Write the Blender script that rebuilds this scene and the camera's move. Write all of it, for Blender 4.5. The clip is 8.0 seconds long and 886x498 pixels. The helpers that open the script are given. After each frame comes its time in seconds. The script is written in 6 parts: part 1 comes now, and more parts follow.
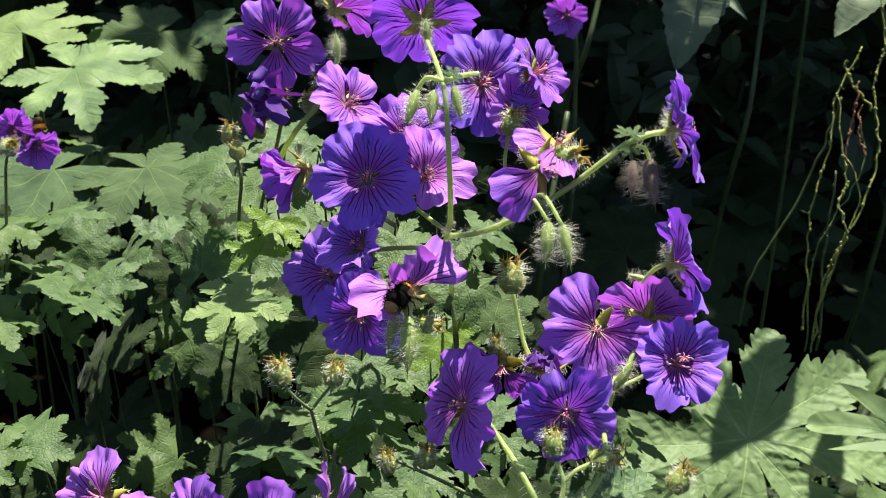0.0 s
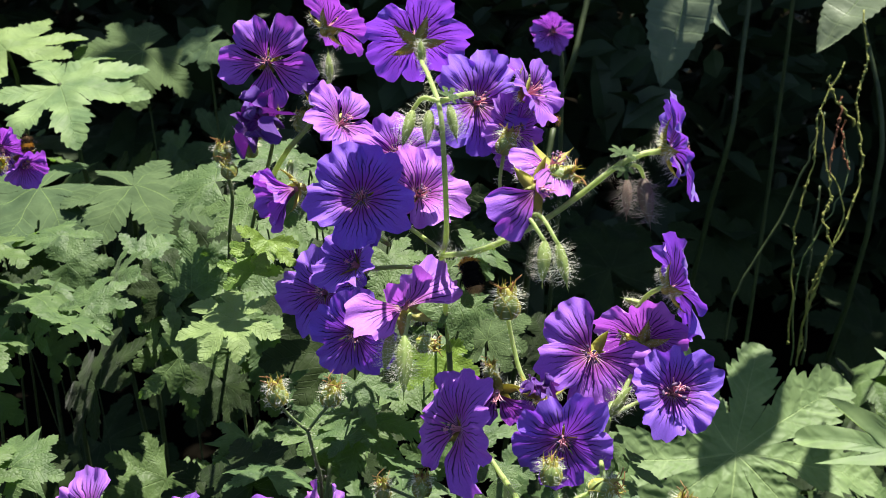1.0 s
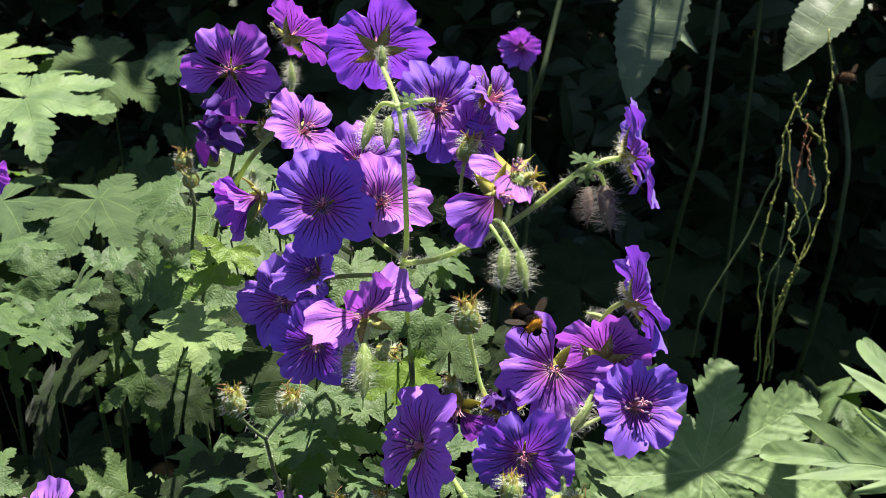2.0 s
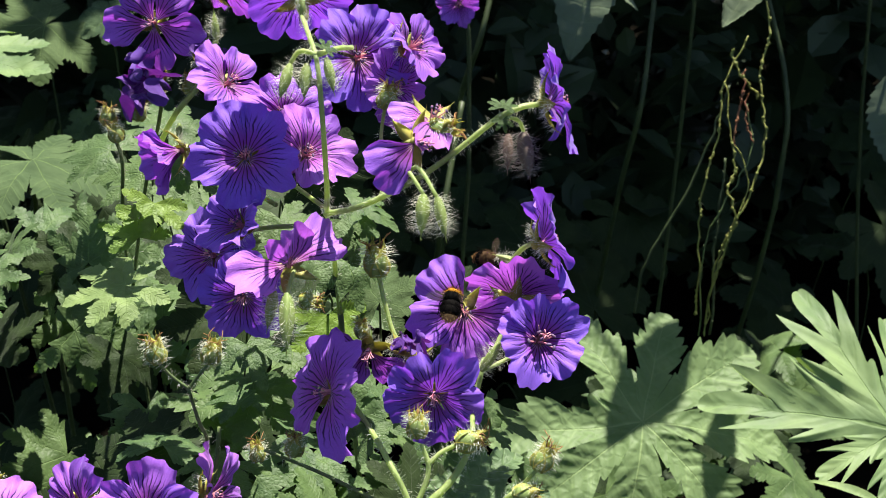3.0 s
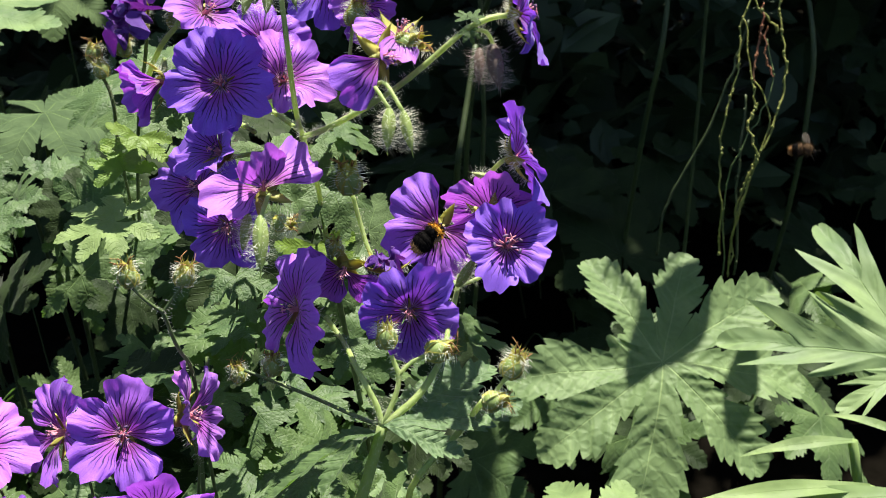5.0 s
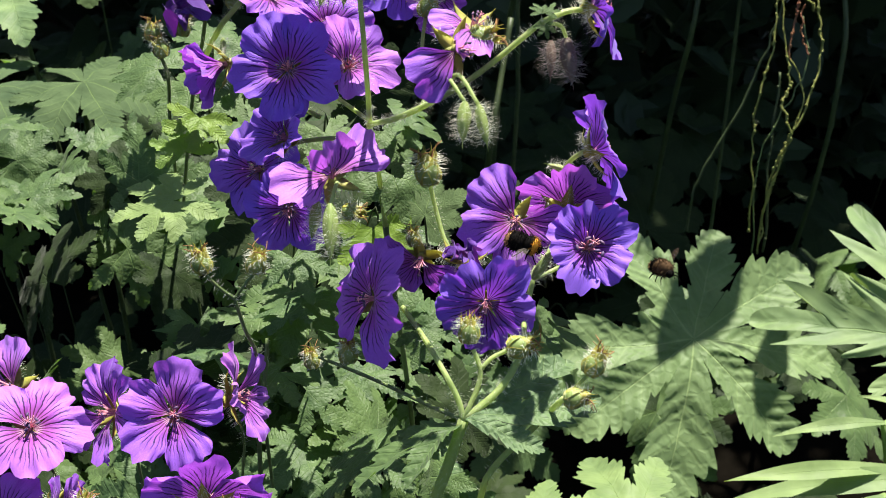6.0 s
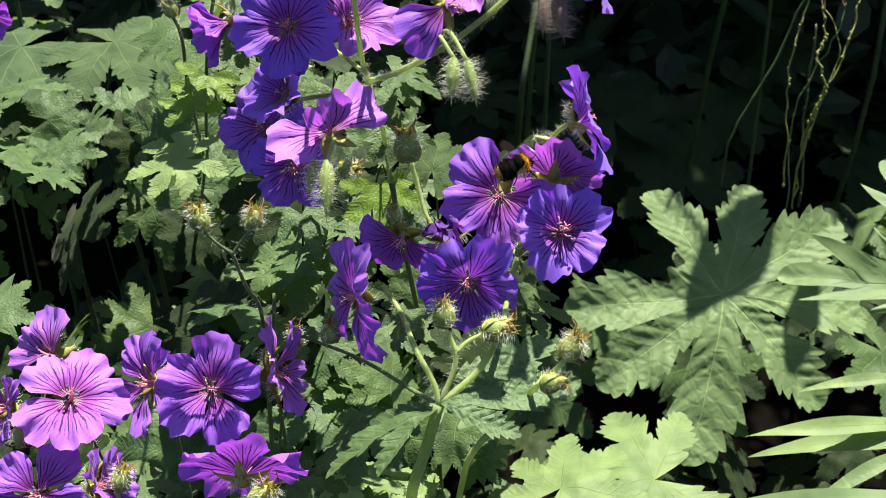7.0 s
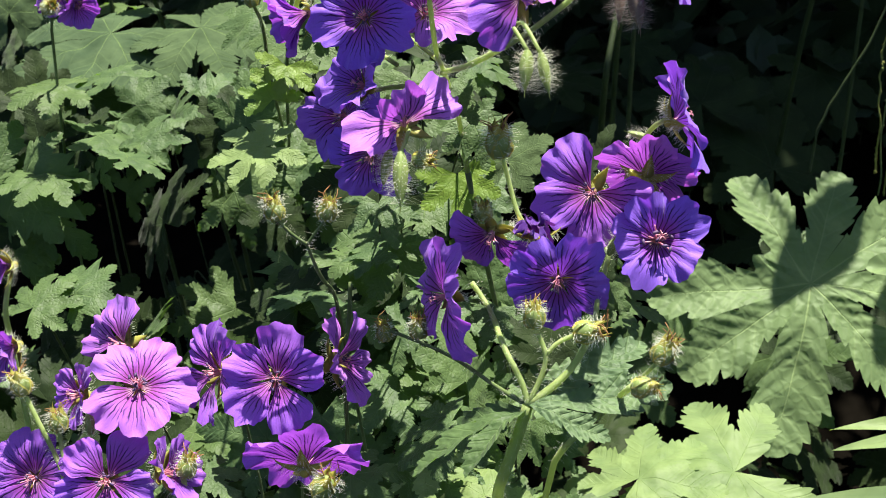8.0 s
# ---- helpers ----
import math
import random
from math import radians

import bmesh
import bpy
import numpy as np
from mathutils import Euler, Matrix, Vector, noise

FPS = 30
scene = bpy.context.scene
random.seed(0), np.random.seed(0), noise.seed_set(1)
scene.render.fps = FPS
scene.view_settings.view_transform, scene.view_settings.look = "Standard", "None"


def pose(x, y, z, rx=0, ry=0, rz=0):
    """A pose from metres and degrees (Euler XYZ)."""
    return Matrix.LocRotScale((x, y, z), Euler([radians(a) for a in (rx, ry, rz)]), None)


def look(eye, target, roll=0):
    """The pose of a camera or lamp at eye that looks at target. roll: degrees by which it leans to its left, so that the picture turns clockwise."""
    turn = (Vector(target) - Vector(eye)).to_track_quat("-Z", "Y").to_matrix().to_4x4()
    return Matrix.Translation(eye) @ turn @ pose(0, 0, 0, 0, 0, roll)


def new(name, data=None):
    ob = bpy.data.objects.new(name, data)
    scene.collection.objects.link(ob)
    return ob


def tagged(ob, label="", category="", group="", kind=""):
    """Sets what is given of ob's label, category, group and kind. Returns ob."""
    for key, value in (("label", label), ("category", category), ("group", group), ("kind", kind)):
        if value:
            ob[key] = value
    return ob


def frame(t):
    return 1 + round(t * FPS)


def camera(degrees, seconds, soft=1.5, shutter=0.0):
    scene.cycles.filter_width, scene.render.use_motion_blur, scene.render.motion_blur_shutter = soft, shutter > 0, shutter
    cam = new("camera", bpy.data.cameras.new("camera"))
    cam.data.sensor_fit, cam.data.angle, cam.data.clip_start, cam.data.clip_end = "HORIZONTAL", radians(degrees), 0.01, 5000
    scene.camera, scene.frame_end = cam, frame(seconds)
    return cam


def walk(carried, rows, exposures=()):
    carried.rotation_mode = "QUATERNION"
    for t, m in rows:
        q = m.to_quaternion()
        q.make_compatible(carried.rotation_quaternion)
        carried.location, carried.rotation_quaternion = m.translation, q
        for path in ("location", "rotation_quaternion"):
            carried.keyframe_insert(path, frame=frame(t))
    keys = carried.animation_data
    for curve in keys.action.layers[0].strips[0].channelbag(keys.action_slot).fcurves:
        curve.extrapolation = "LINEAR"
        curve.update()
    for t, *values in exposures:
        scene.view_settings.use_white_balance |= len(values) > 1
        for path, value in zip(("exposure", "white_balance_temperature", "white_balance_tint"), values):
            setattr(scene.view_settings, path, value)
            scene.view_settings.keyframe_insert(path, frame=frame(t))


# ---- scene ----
cam = camera(40.2, 8.0, 0.65)
cam.data.dof.use_dof = True
cam.data.dof.focus_distance = 0.44
cam.data.dof.aperture_fstop = 40.0
PATH = [
    (0, (0.068, 0.086, 0.804), (-0.014, 1.851, -0.133), -0.1),
    (0.5, (0.064, 0.086, 0.807), (-0.004, 1.854, -0.125), -0.1),
    (1, (0.063, 0.086, 0.806), (0.013, 1.863, -0.111), 0.1),
    (2.3, (0.072, 0.086, 0.799), (0.087, 1.881, -0.082), 1.0),
    (2.5, (0.076, 0.083, 0.798), (0.108, 1.872, -0.095), 1.0),
    (3, (0.079, 0.082, 0.796), (0.143, 1.85, -0.136), 1.2),
    (3.5, (0.082, 0.079, 0.796), (0.159, 1.835, -0.159), 1.1),
    (4, (0.103, 0.085, 0.794), (0.142, 1.833, -0.177), 0.1),
    (4.2, (0.102, 0.08, 0.791), (0.136, 1.825, -0.186), -0.8),
    (5.3, (0.104, 0.077, 0.776), (0.07, 1.819, -0.205), -1.4),
    (5.5, (0.101, 0.075, 0.774), (0.061, 1.816, -0.209), -1.3),
    (6, (0.083, 0.08, 0.791), (0.056, 1.789, -0.248), -0.7),
    (6.5, (0.082, 0.08, 0.793), (0.037, 1.766, -0.281), -0.8),
    (7, (0.104, 0.077, 0.792), (-0.02, 1.745, -0.304), -2.7),
    (7.5, (0.106, 0.09, 0.8), (-0.113, 1.726, -0.328), -4.0),
    (8, (0.109, 0.08, 0.795), (-0.16, 1.717, -0.321), -5.0),
]
walk(cam, [(t, look(eye, aim, lean)) for t, eye, aim, lean in PATH])

# ---------------------------------------------------------------- light
SUN = Vector((0.17, 0.33, 0.93)).normalized()
world = bpy.data.worlds.new("sky")
scene.world = world
world.use_nodes = True
wn = world.node_tree
sky = wn.nodes.new("ShaderNodeTexSky")
sky.sky_type = "NISHITA"
sky.sun_disc = False
sky.sun_elevation = math.asin(SUN.z)
sky.sun_rotation = math.atan2(SUN.x, SUN.y)
wn.links.new(sky.outputs[0], wn.nodes["Background"].inputs[0])
wn.nodes["Background"].inputs[1].default_value = 0.05
sun_data = bpy.data.lights.new("sun", "SUN")
sun_data.energy = 5.0
sun_data.angle = radians(0.5)
sun_data.color = (1.0, 0.945, 0.835)
sun = new("sun", sun_data)
sun.matrix_world = look(SUN * 8.0, (0, 0, 0))
scene.view_settings.exposure = 1.87


# ---------------------------------------------------------------- materials
def tree(name):
    m = bpy.data.materials.new(name)
    m.use_nodes = True
    nt = m.node_tree
    nt.nodes.clear()
    out = nt.nodes.new("ShaderNodeOutputMaterial")
    return m, nt, out


def node(nt, kind, **values):
    n = nt.nodes.new(kind)
    for key, value in values.items():
        if key == "op":
            n.operation = value
        elif key == "blend":
            n.data_type, n.blend_type = "RGBA", value
        else:
            n.inputs[int(key[1:])].default_value = value
    return n


def calc(nt, op, a, b=0.0, c=None):
    """A math node: each of a, b, c is a number or a socket."""
    n = nt.nodes.new("ShaderNodeMath")
    n.operation = op
    for i, v in enumerate((a, b) if c is None else (a, b, c)):
        if isinstance(v, (int, float)):
            n.inputs[i].default_value = v
        else:
            nt.links.new(v, n.inputs[i])
    return n.outputs[0]


def blend(nt, fac, a, b, mode="MIX"):
    n = nt.nodes.new("ShaderNodeMix")
    n.data_type, n.blend_type = "RGBA", mode
    for i, v in ((0, fac), (6, a), (7, b)):
        if isinstance(v, (int, float)):
            n.inputs[i].default_value = v
        elif isinstance(v, tuple):
            n.inputs[i].default_value = (*v, 1.0)
        else:
            nt.links.new(v, n.inputs[i])
    return n.outputs[2]


def noise_of(nt, scale, detail=3.0, rough=0.55, coords="Object"):
    c = nt.nodes.new("ShaderNodeTexCoord")
    n = nt.nodes.new("ShaderNodeTexNoise")
    n.inputs["Scale"].default_value = scale
    n.inputs["Detail"].default_value = detail
    n.inputs["Roughness"].default_value = rough
    nt.links.new(c.outputs[coords], n.inputs["Vector"])
    return n.outputs["Fac"]


def ramp(nt, fac, lo, hi):
    """0 at lo, 1 at hi, smooth between."""
    n = nt.nodes.new("ShaderNodeMapRange")
    n.interpolation_type = "SMOOTHSTEP"
    n.inputs[1].default_value, n.inputs[2].default_value = lo, hi
    nt.links.new(fac, n.inputs[0])
    return n.outputs[0]


def thin(nt, out, colour, through_colour, share, rough, bump=None, strength=0.2, distance=0.0005, spec=0.4, sheen=0.0):
    """A leaf-like surface: it reflects colour and lets through_colour pass."""
    p = nt.nodes.new("ShaderNodeBsdfPrincipled")
    p.inputs["Specular IOR Level"].default_value = spec
    p.inputs["Sheen Weight"].default_value = sheen
    t = nt.nodes.new("ShaderNodeBsdfTranslucent")
    mix = nt.nodes.new("ShaderNodeMixShader")
    mix.inputs[0].default_value = share
    if isinstance(rough, (int, float)):
        p.inputs["Roughness"].default_value = rough
    else:
        nt.links.new(rough, p.inputs["Roughness"])
    for sock, v in ((p.inputs["Base Color"], colour), (t.inputs[0], through_colour)):
        if isinstance(v, tuple):
            sock.default_value = (*v, 1.0)
        else:
            nt.links.new(v, sock)
    if bump is not None:
        b = nt.nodes.new("ShaderNodeBump")
        b.inputs["Strength"].default_value = strength
        b.inputs["Distance"].default_value = distance
        nt.links.new(bump, b.inputs["Height"])
        nt.links.new(b.outputs[0], p.inputs["Normal"])
        nt.links.new(b.outputs[0], t.inputs["Normal"])
    nt.links.new(p.outputs[0], mix.inputs[1])
    nt.links.new(t.outputs[0], mix.inputs[2])
    nt.links.new(mix.outputs[0], out.inputs[0])


def uv_parts(nt):
    u = nt.nodes.new("ShaderNodeUVMap")
    u.uv_map = "UVMap"
    s = nt.nodes.new("ShaderNodeSeparateXYZ")
    nt.links.new(u.outputs[0], s.inputs[0])
    return s.outputs[0], s.outputs[1]


def stripes(nt, u, count, half_width, along):
    """Lines at even steps of u, as thick everywhere although the petal widens along its length."""
    f = calc(nt, "FRACT", calc(nt, "ADD", calc(nt, "MULTIPLY", u, count), 0.5))
    d = calc(nt, "ABSOLUTE", calc(nt, "SUBTRACT", f, 0.5))
    w = calc(nt, "MULTIPLY", calc(nt, "DIVIDE", d, count), calc(nt, "ADD", along, 0.08))
    n = nt.nodes.new("ShaderNodeMapRange")
    n.interpolation_type = "SMOOTHSTEP"
    n.inputs[1].default_value, n.inputs[2].default_value = half_width * 1.7, half_width * 0.5
    n.inputs[3].default_value, n.inputs[4].default_value = 0.0, 1.0
    nt.links.new(w, n.inputs[0])
    return n.outputs[0]


def make_petal(name, blue, glow, share=0.42):
    m, nt, out = tree(name)
    u0, v = uv_parts(nt)
    wob = noise_of(nt, 5.0, 2.0)
    u = calc(nt, "ADD", u0, calc(nt, "MULTIPLY", calc(nt, "SUBTRACT", wob, 0.5), 0.22))
    info = nt.nodes.new("ShaderNodeObjectInfo")
    fade = calc(nt, "SUBTRACT", 1.0, ramp(nt, calc(nt, "ADD", v, calc(nt, "MULTIPLY", wob, 0.25)), 0.74, 0.98))
    main = calc(nt, "MULTIPLY", stripes(nt, u, 2.7, 0.0175, v), fade)
    fork = calc(nt, "MULTIPLY", stripes(nt, calc(nt, "ADD", u, 0.185), 2.7, 0.0125, v),
                calc(nt, "MULTIPLY", ramp(nt, v, 0.42, 0.55), fade))
    vein = calc(nt, "MAXIMUM", main, calc(nt, "MULTIPLY", fork, 0.75))
    fine = noise_of(nt, 34.0, 4.0, 0.65)
    tone = calc(nt, "ADD", 0.72, calc(nt, "MULTIPLY", fine, 0.55))
    warm = blend(nt, info.outputs["Random"], blue, (blue[0] * 1.25, blue[1] * 1.05, blue[2] * 0.92))
    warm = blend(nt, calc(nt, "SUBTRACT", 1.0, ramp(nt, v, 0.15, 0.85)), warm, (blue[0] * 1.25, blue[1] * 0.72, blue[2] * 0.82))
    base = blend(nt, 1.0, warm, tone, "MULTIPLY")
    base = blend(nt, calc(nt, "MULTIPLY", stripes(nt, u, 9.0, 0.010, v), 0.10), base, (0.10, 0.03, 0.36))
    zone = calc(nt, "MULTIPLY", calc(nt, "SUBTRACT", 1.0, ramp(nt, calc(nt, "ADD", v, calc(nt, "MULTIPLY", wob, 0.2)), 0.32, 0.74)), 0.70)
    base = blend(nt, zone, base, (0.19, 0.020, 0.20))
    claw = calc(nt, "SUBTRACT", 1.0, ramp(nt, v, 0.06, 0.24))
    base = blend(nt, calc(nt, "MULTIPLY", claw, 0.75), base, (0.60, 0.42, 0.50))
    ink = blend(nt, ramp(nt, v, 0.15, 0.5), (0.10, 0.004, 0.045), (0.016, 0.001, 0.055))
    base = blend(nt, calc(nt, "MULTIPLY", vein, 0.96), base, ink)
    glowing = blend(nt, calc(nt, "MULTIPLY", vein, 0.92), glow, (0.04, 0.002, 0.07))
    ridge = calc(nt, "ADD", calc(nt, "MULTIPLY", vein, -0.7),
                 calc(nt, "ADD", calc(nt, "MULTIPLY", stripes(nt, u, 11.0, 0.012, v), 0.12), calc(nt, "MULTIPLY", fine, 0.5)))
    thin(nt, out, base, glowing, share, 0.58, ridge, 0.5, 0.0004, 0.25, 0.15)
    return m


def make_leaf(name, green, glow, share=0.3, rough=0.45, spec=0.45, vein_colour=(0.20, 0.30, 0.09), vary=0.35, ribs=8.0, pucker=0.09, side_vein=0.32, vein_mix=0.30):
    m, nt, out = tree(name)
    u, v = uv_parts(nt)
    info = nt.nodes.new("ShaderNodeObjectInfo")
    au = calc(nt, "ABSOLUTE", u)
    mid = calc(nt, "SUBTRACT", 1.0, ramp(nt, calc(nt, "MULTIPLY", au, calc(nt, "ADD", v, 0.03)), 0.003, 0.014))
    wob = noise_of(nt, 7.0, 2.0)
    herring = calc(nt, "FRACT", calc(nt, "ADD", calc(nt, "MULTIPLY", v, ribs), calc(nt, "MULTIPLY", calc(nt, "SUBTRACT", wob, 0.5), 0.25)))
    side_d = calc(nt, "ABSOLUTE", calc(nt, "SUBTRACT", herring, 0.5))
    side = calc(nt, "MULTIPLY", calc(nt, "SUBTRACT", 1.0, ramp(nt, side_d, 0.0, 0.11)), ramp(nt, v, 0.18, 0.45))
    coarse = noise_of(nt, 2.6, 3.0)
    fine = noise_of(nt, 30.0, 4.0, 0.7)
    cells_c = nt.nodes.new("ShaderNodeTexCoord")
    cells = nt.nodes.new("ShaderNodeTexVoronoi")
    cells.feature = "DISTANCE_TO_EDGE"
    cells.inputs["Scale"].default_value = 13.0
    nt.links.new(cells_c.outputs["Object"], cells.inputs["Vector"])
    net = ramp(nt, cells.outputs["Distance"], 0.0, 0.35)
    veins = calc(nt, "MAXIMUM", mid, calc(nt, "MULTIPLY", side, side_vein))
    dark = tuple(c * (1.0 - vary) for c in green)
    pale = (green[0] * (1 + vary * 1.4), green[1] * (1 + vary * 0.7), green[2] * (1 + vary * 0.4))
    base = blend(nt, ramp(nt, coarse, 0.3, 0.7), dark, pale)
    base = blend(nt, calc(nt, "MULTIPLY", info.outputs["Random"], 0.5), base, (green[0] * 1.5, green[1] * 1.15, green[2] * 0.7))
    base = blend(nt, 0.3, base, calc(nt, "ADD", 0.45, fine), "MULTIPLY")
    base = blend(nt, calc(nt, "MULTIPLY", veins, vein_mix), base, vein_colour)
    lit = blend(nt, calc(nt, "MULTIPLY", veins, 0.3), glow, (glow[0] * 0.5, glow[1] * 0.55, glow[2] * 0.5))
    height = calc(nt, "ADD", calc(nt, "MULTIPLY", veins, -0.55), calc(nt, "ADD", calc(nt, "MULTIPLY", net, pucker), calc(nt, "MULTIPLY", fine, 0.06)))
    rough_map = calc(nt, "ADD", rough - 0.08, calc(nt, "MULTIPLY", fine, 0.18))
    thin(nt, out, base, lit, share, rough_map, height, 0.50, 0.0018, spec * 0.42, 0.05)
    return m


def make_plain(name, colour, second, rough=0.6, scale=300.0, share=0.12, glow=None, spec=0.35, bump=0.3):
    m, nt, out = tree(name)
    n = noise_of(nt, scale, 4.0, 0.65)
    big = noise_of(nt, scale * 0.2, 2.0)
    base = blend(nt, ramp(nt, calc(nt, "ADD", calc(nt, "MULTIPLY", n, 0.6), calc(nt, "MULTIPLY", big, 0.4)), 0.35, 0.65), colour, second)
    thin(nt, out, base, glow or second, share, rough, n, bump, 0.0004, spec)
    return m


M_PETAL = make_petal("petal_violet", (0.255, 0.098, 0.61), (0.34, 0.060, 0.58), 0.36)
# painted hues: shaded flowers bluer, sunlit ones pinker, with bloom age mixed in
M_PETAL_BLUE_SHADE = make_petal("petal_blue_shade", (0.190, 0.092, 0.62), (0.23, 0.050, 0.62), 0.36)
M_PETAL_PINK_SUN = make_petal("petal_pink_sun", (0.330, 0.130, 0.62), (0.40, 0.080, 0.58), 0.36)
M_PETAL_OLD = make_petal("petal_wilted", (0.075, 0.022, 0.22), (0.12, 0.012, 0.20), 0.25)
M_LEAF = make_leaf("leaf_green", (0.050, 0.099, 0.040), (0.15, 0.29, 0.036), spec=0.5, rough=0.52, pucker=0.16)
# lighter copy of leaf_green: the brightness of sunlit leaves is in the colour
M_LEAF_SUNLIT = make_leaf("leaf_sunlit_green", (0.112, 0.192, 0.088), (0.24, 0.40, 0.062), share=0.33, spec=0.4, rough=0.55)
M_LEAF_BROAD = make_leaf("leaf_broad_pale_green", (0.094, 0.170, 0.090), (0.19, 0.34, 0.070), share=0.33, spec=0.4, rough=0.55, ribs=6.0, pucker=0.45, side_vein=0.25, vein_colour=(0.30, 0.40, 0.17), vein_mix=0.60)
# grey-green, darkened further to paint the shadow on the large back leaves
M_LEAF_GREY_SHADE = make_leaf("leaf_grey_shade", (0.036, 0.068, 0.036), (0.07, 0.14, 0.035), share=0.16, rough=0.72, spec=0.12)
# bluish, lighter green: sky reflected off the hanging leaves is painted in
M_LEAF_SKY_TINT = make_leaf("leaf_sky_tint", (0.070, 0.112, 0.082), (0.10, 0.18, 0.06), share=0.15, rough=0.5, spec=0.5, side_vein=0.22, ribs=9.0)
M_LEAF_SILVERY = make_leaf("leaf_silvery_green", (0.072, 0.132, 0.066), (0.16, 0.30, 0.045), share=0.25, rough=0.54, spec=0.45, ribs=9.0, pucker=0.60, side_vein=0.45)
# darkened copy of leaf_green: shade inside and behind the clumps is in the colour
M_LEAF_SHADE = make_leaf("leaf_shade_green", (0.011, 0.024, 0.007), (0.02, 0.045, 0.006), share=0.12, rough=0.6, spec=0.25, vein_colour=(0.04, 0.07, 0.025))
M_LEAF_FRESH = make_leaf("leaf_fresh_green", (0.10, 0.19, 0.035), (0.24, 0.40, 0.05), share=0.4)
M_BLADE = make_leaf("blade_green", (0.115, 0.195, 0.090), (0.26, 0.40, 0.06), share=0.3, rough=0.55, ribs=4.0, side_vein=0.25)
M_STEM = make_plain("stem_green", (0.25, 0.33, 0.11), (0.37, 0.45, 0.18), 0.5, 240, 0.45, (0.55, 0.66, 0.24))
# two darker copies of stem_green: shade on low and back stems, put into colour
M_STEM_HALF_SHADE = make_plain("stem_half_shade", (0.06, 0.095, 0.03), (0.11, 0.15, 0.05), 0.55, 240, 0.1, (0.12, 0.18, 0.04))
M_STEM_SHADE = make_plain("stem_shade", (0.022, 0.036, 0.012), (0.045, 0.065, 0.02), 0.55, 160)
M_CALYX = make_plain("calyx_green", (0.26, 0.29, 0.072), (0.40, 0.34, 0.078), 0.55, 420, 0.42, (0.50, 0.46, 0.07))
M_BUD = make_plain("bud_green", (0.15, 0.22, 0.06), (0.25, 0.31, 0.10), 0.55, 520, 0.25, (0.4, 0.45, 0.12))
# mauve bud and grey hairs, both coloured darker for the shade they hang in
M_BUD_MAUVE_SHADE = make_plain("bud_mauve_shade", (0.10, 0.075, 0.055), (0.17, 0.12, 0.10), 0.6, 520, 0.2, (0.25, 0.15, 0.14))
M_HAIR_GREY_SHADE = make_plain("plant_hair_grey_shade", (0.30, 0.28, 0.25), (0.42, 0.38, 0.35), 0.5, 300, 0.4, (0.45, 0.40, 0.38))
M_DRY = make_plain("dry_brown", (0.14, 0.06, 0.025), (0.32, 0.17, 0.06), 0.7, 500, 0.2)
M_HAIR = make_plain("plant_hair", (0.72, 0.74, 0.62), (0.82, 0.82, 0.72), 0.4, 300, 0.5, (0.9, 0.9, 0.75))
M_STAMEN = make_plain("stamen_pink", (0.58, 0.22, 0.30), (0.72, 0.42, 0.46), 0.5, 500, 0.3, (0.8, 0.35, 0.5))
M_ANTHER = make_plain("anther_dark", (0.045, 0.03, 0.10), (0.12, 0.06, 0.12), 0.6, 700)
M_TENDRIL = make_plain("tendril_yellow_green", (0.12, 0.15, 0.03), (0.24, 0.24, 0.06), 0.6, 260, 0.2)
M_TENDRIL_RED = make_plain("tendril_rust", (0.16, 0.05, 0.025), (0.24, 0.12, 0.05), 0.6, 260, 0.2)
# far darker than real soil: the shade under the plants is painted in
M_SOIL_SHADE = make_plain("soil", (0.002, 0.0018, 0.0013), (0.004, 0.0034, 0.0026), 0.95, 45, 0.0, None, 0.0, 0.8)
M_BARK = make_plain("bark", (0.04, 0.03, 0.02), (0.08, 0.06, 0.04), 0.9, 60, 0.0)


def make_fur(name, colour, second):
    m, nt, out = tree(name)
    p = nt.nodes.new("ShaderNodeBsdfPrincipled")
    p.inputs["Roughness"].default_value = 0.85
    p.inputs["Sheen Weight"].default_value = 0.0
    p.inputs["Specular IOR Level"].default_value = 0.06
    nt.links.new(blend(nt, noise_of(nt, 900, 3.0), colour, second), p.inputs["Base Color"])
    nt.links.new(p.outputs[0], out.inputs[0])
    return m


M_FUR_BLACK = make_fur("fur_black", (0.0012, 0.001, 0.001), (0.003, 0.0024, 0.002))
M_FUR_GOLD = make_fur("fur_gold", (0.32, 0.14, 0.015), (0.48, 0.24, 0.03))
M_FUR_TAN = make_fur("fur_tan", (0.24, 0.12, 0.045), (0.38, 0.24, 0.11))
M_FUR_BROWN = make_fur("fur_brown", (0.030, 0.018, 0.010), (0.075, 0.045, 0.022))
M_WING, wing_nt, wing_out = tree("wing_membrane")
wing_p = wing_nt.nodes.new("ShaderNodeBsdfPrincipled")
wing_p.inputs["Base Color"].default_value = (0.10, 0.07, 0.05, 1)
wing_p.inputs["Roughness"].default_value = 0.45
wing_p.inputs["Alpha"].default_value = 0.09
wing_nt.links.new(wing_p.outputs[0], wing_out.inputs[0])


# ---------------------------------------------------------------- mesh tools
def mesh_of(name, bm, mats, smooth=True):
    me = bpy.data.meshes.new(name)
    bm.to_mesh(me)
    bm.free()
    for m in (mats if isinstance(mats, (list, tuple)) else [mats]):
        me.materials.append(m)
    if smooth:
        me.polygons.foreach_set("use_smooth", [True] * len(me.polygons))
    return me


def thing(name, base, label, category, group="", kind=""):
    """An empty at the base of a thing; its parts hang under it."""
    ob = new(name)
    ob.empty_display_size = 0.02
    ob.location = base
    return tagged(ob, label, category, group, kind)


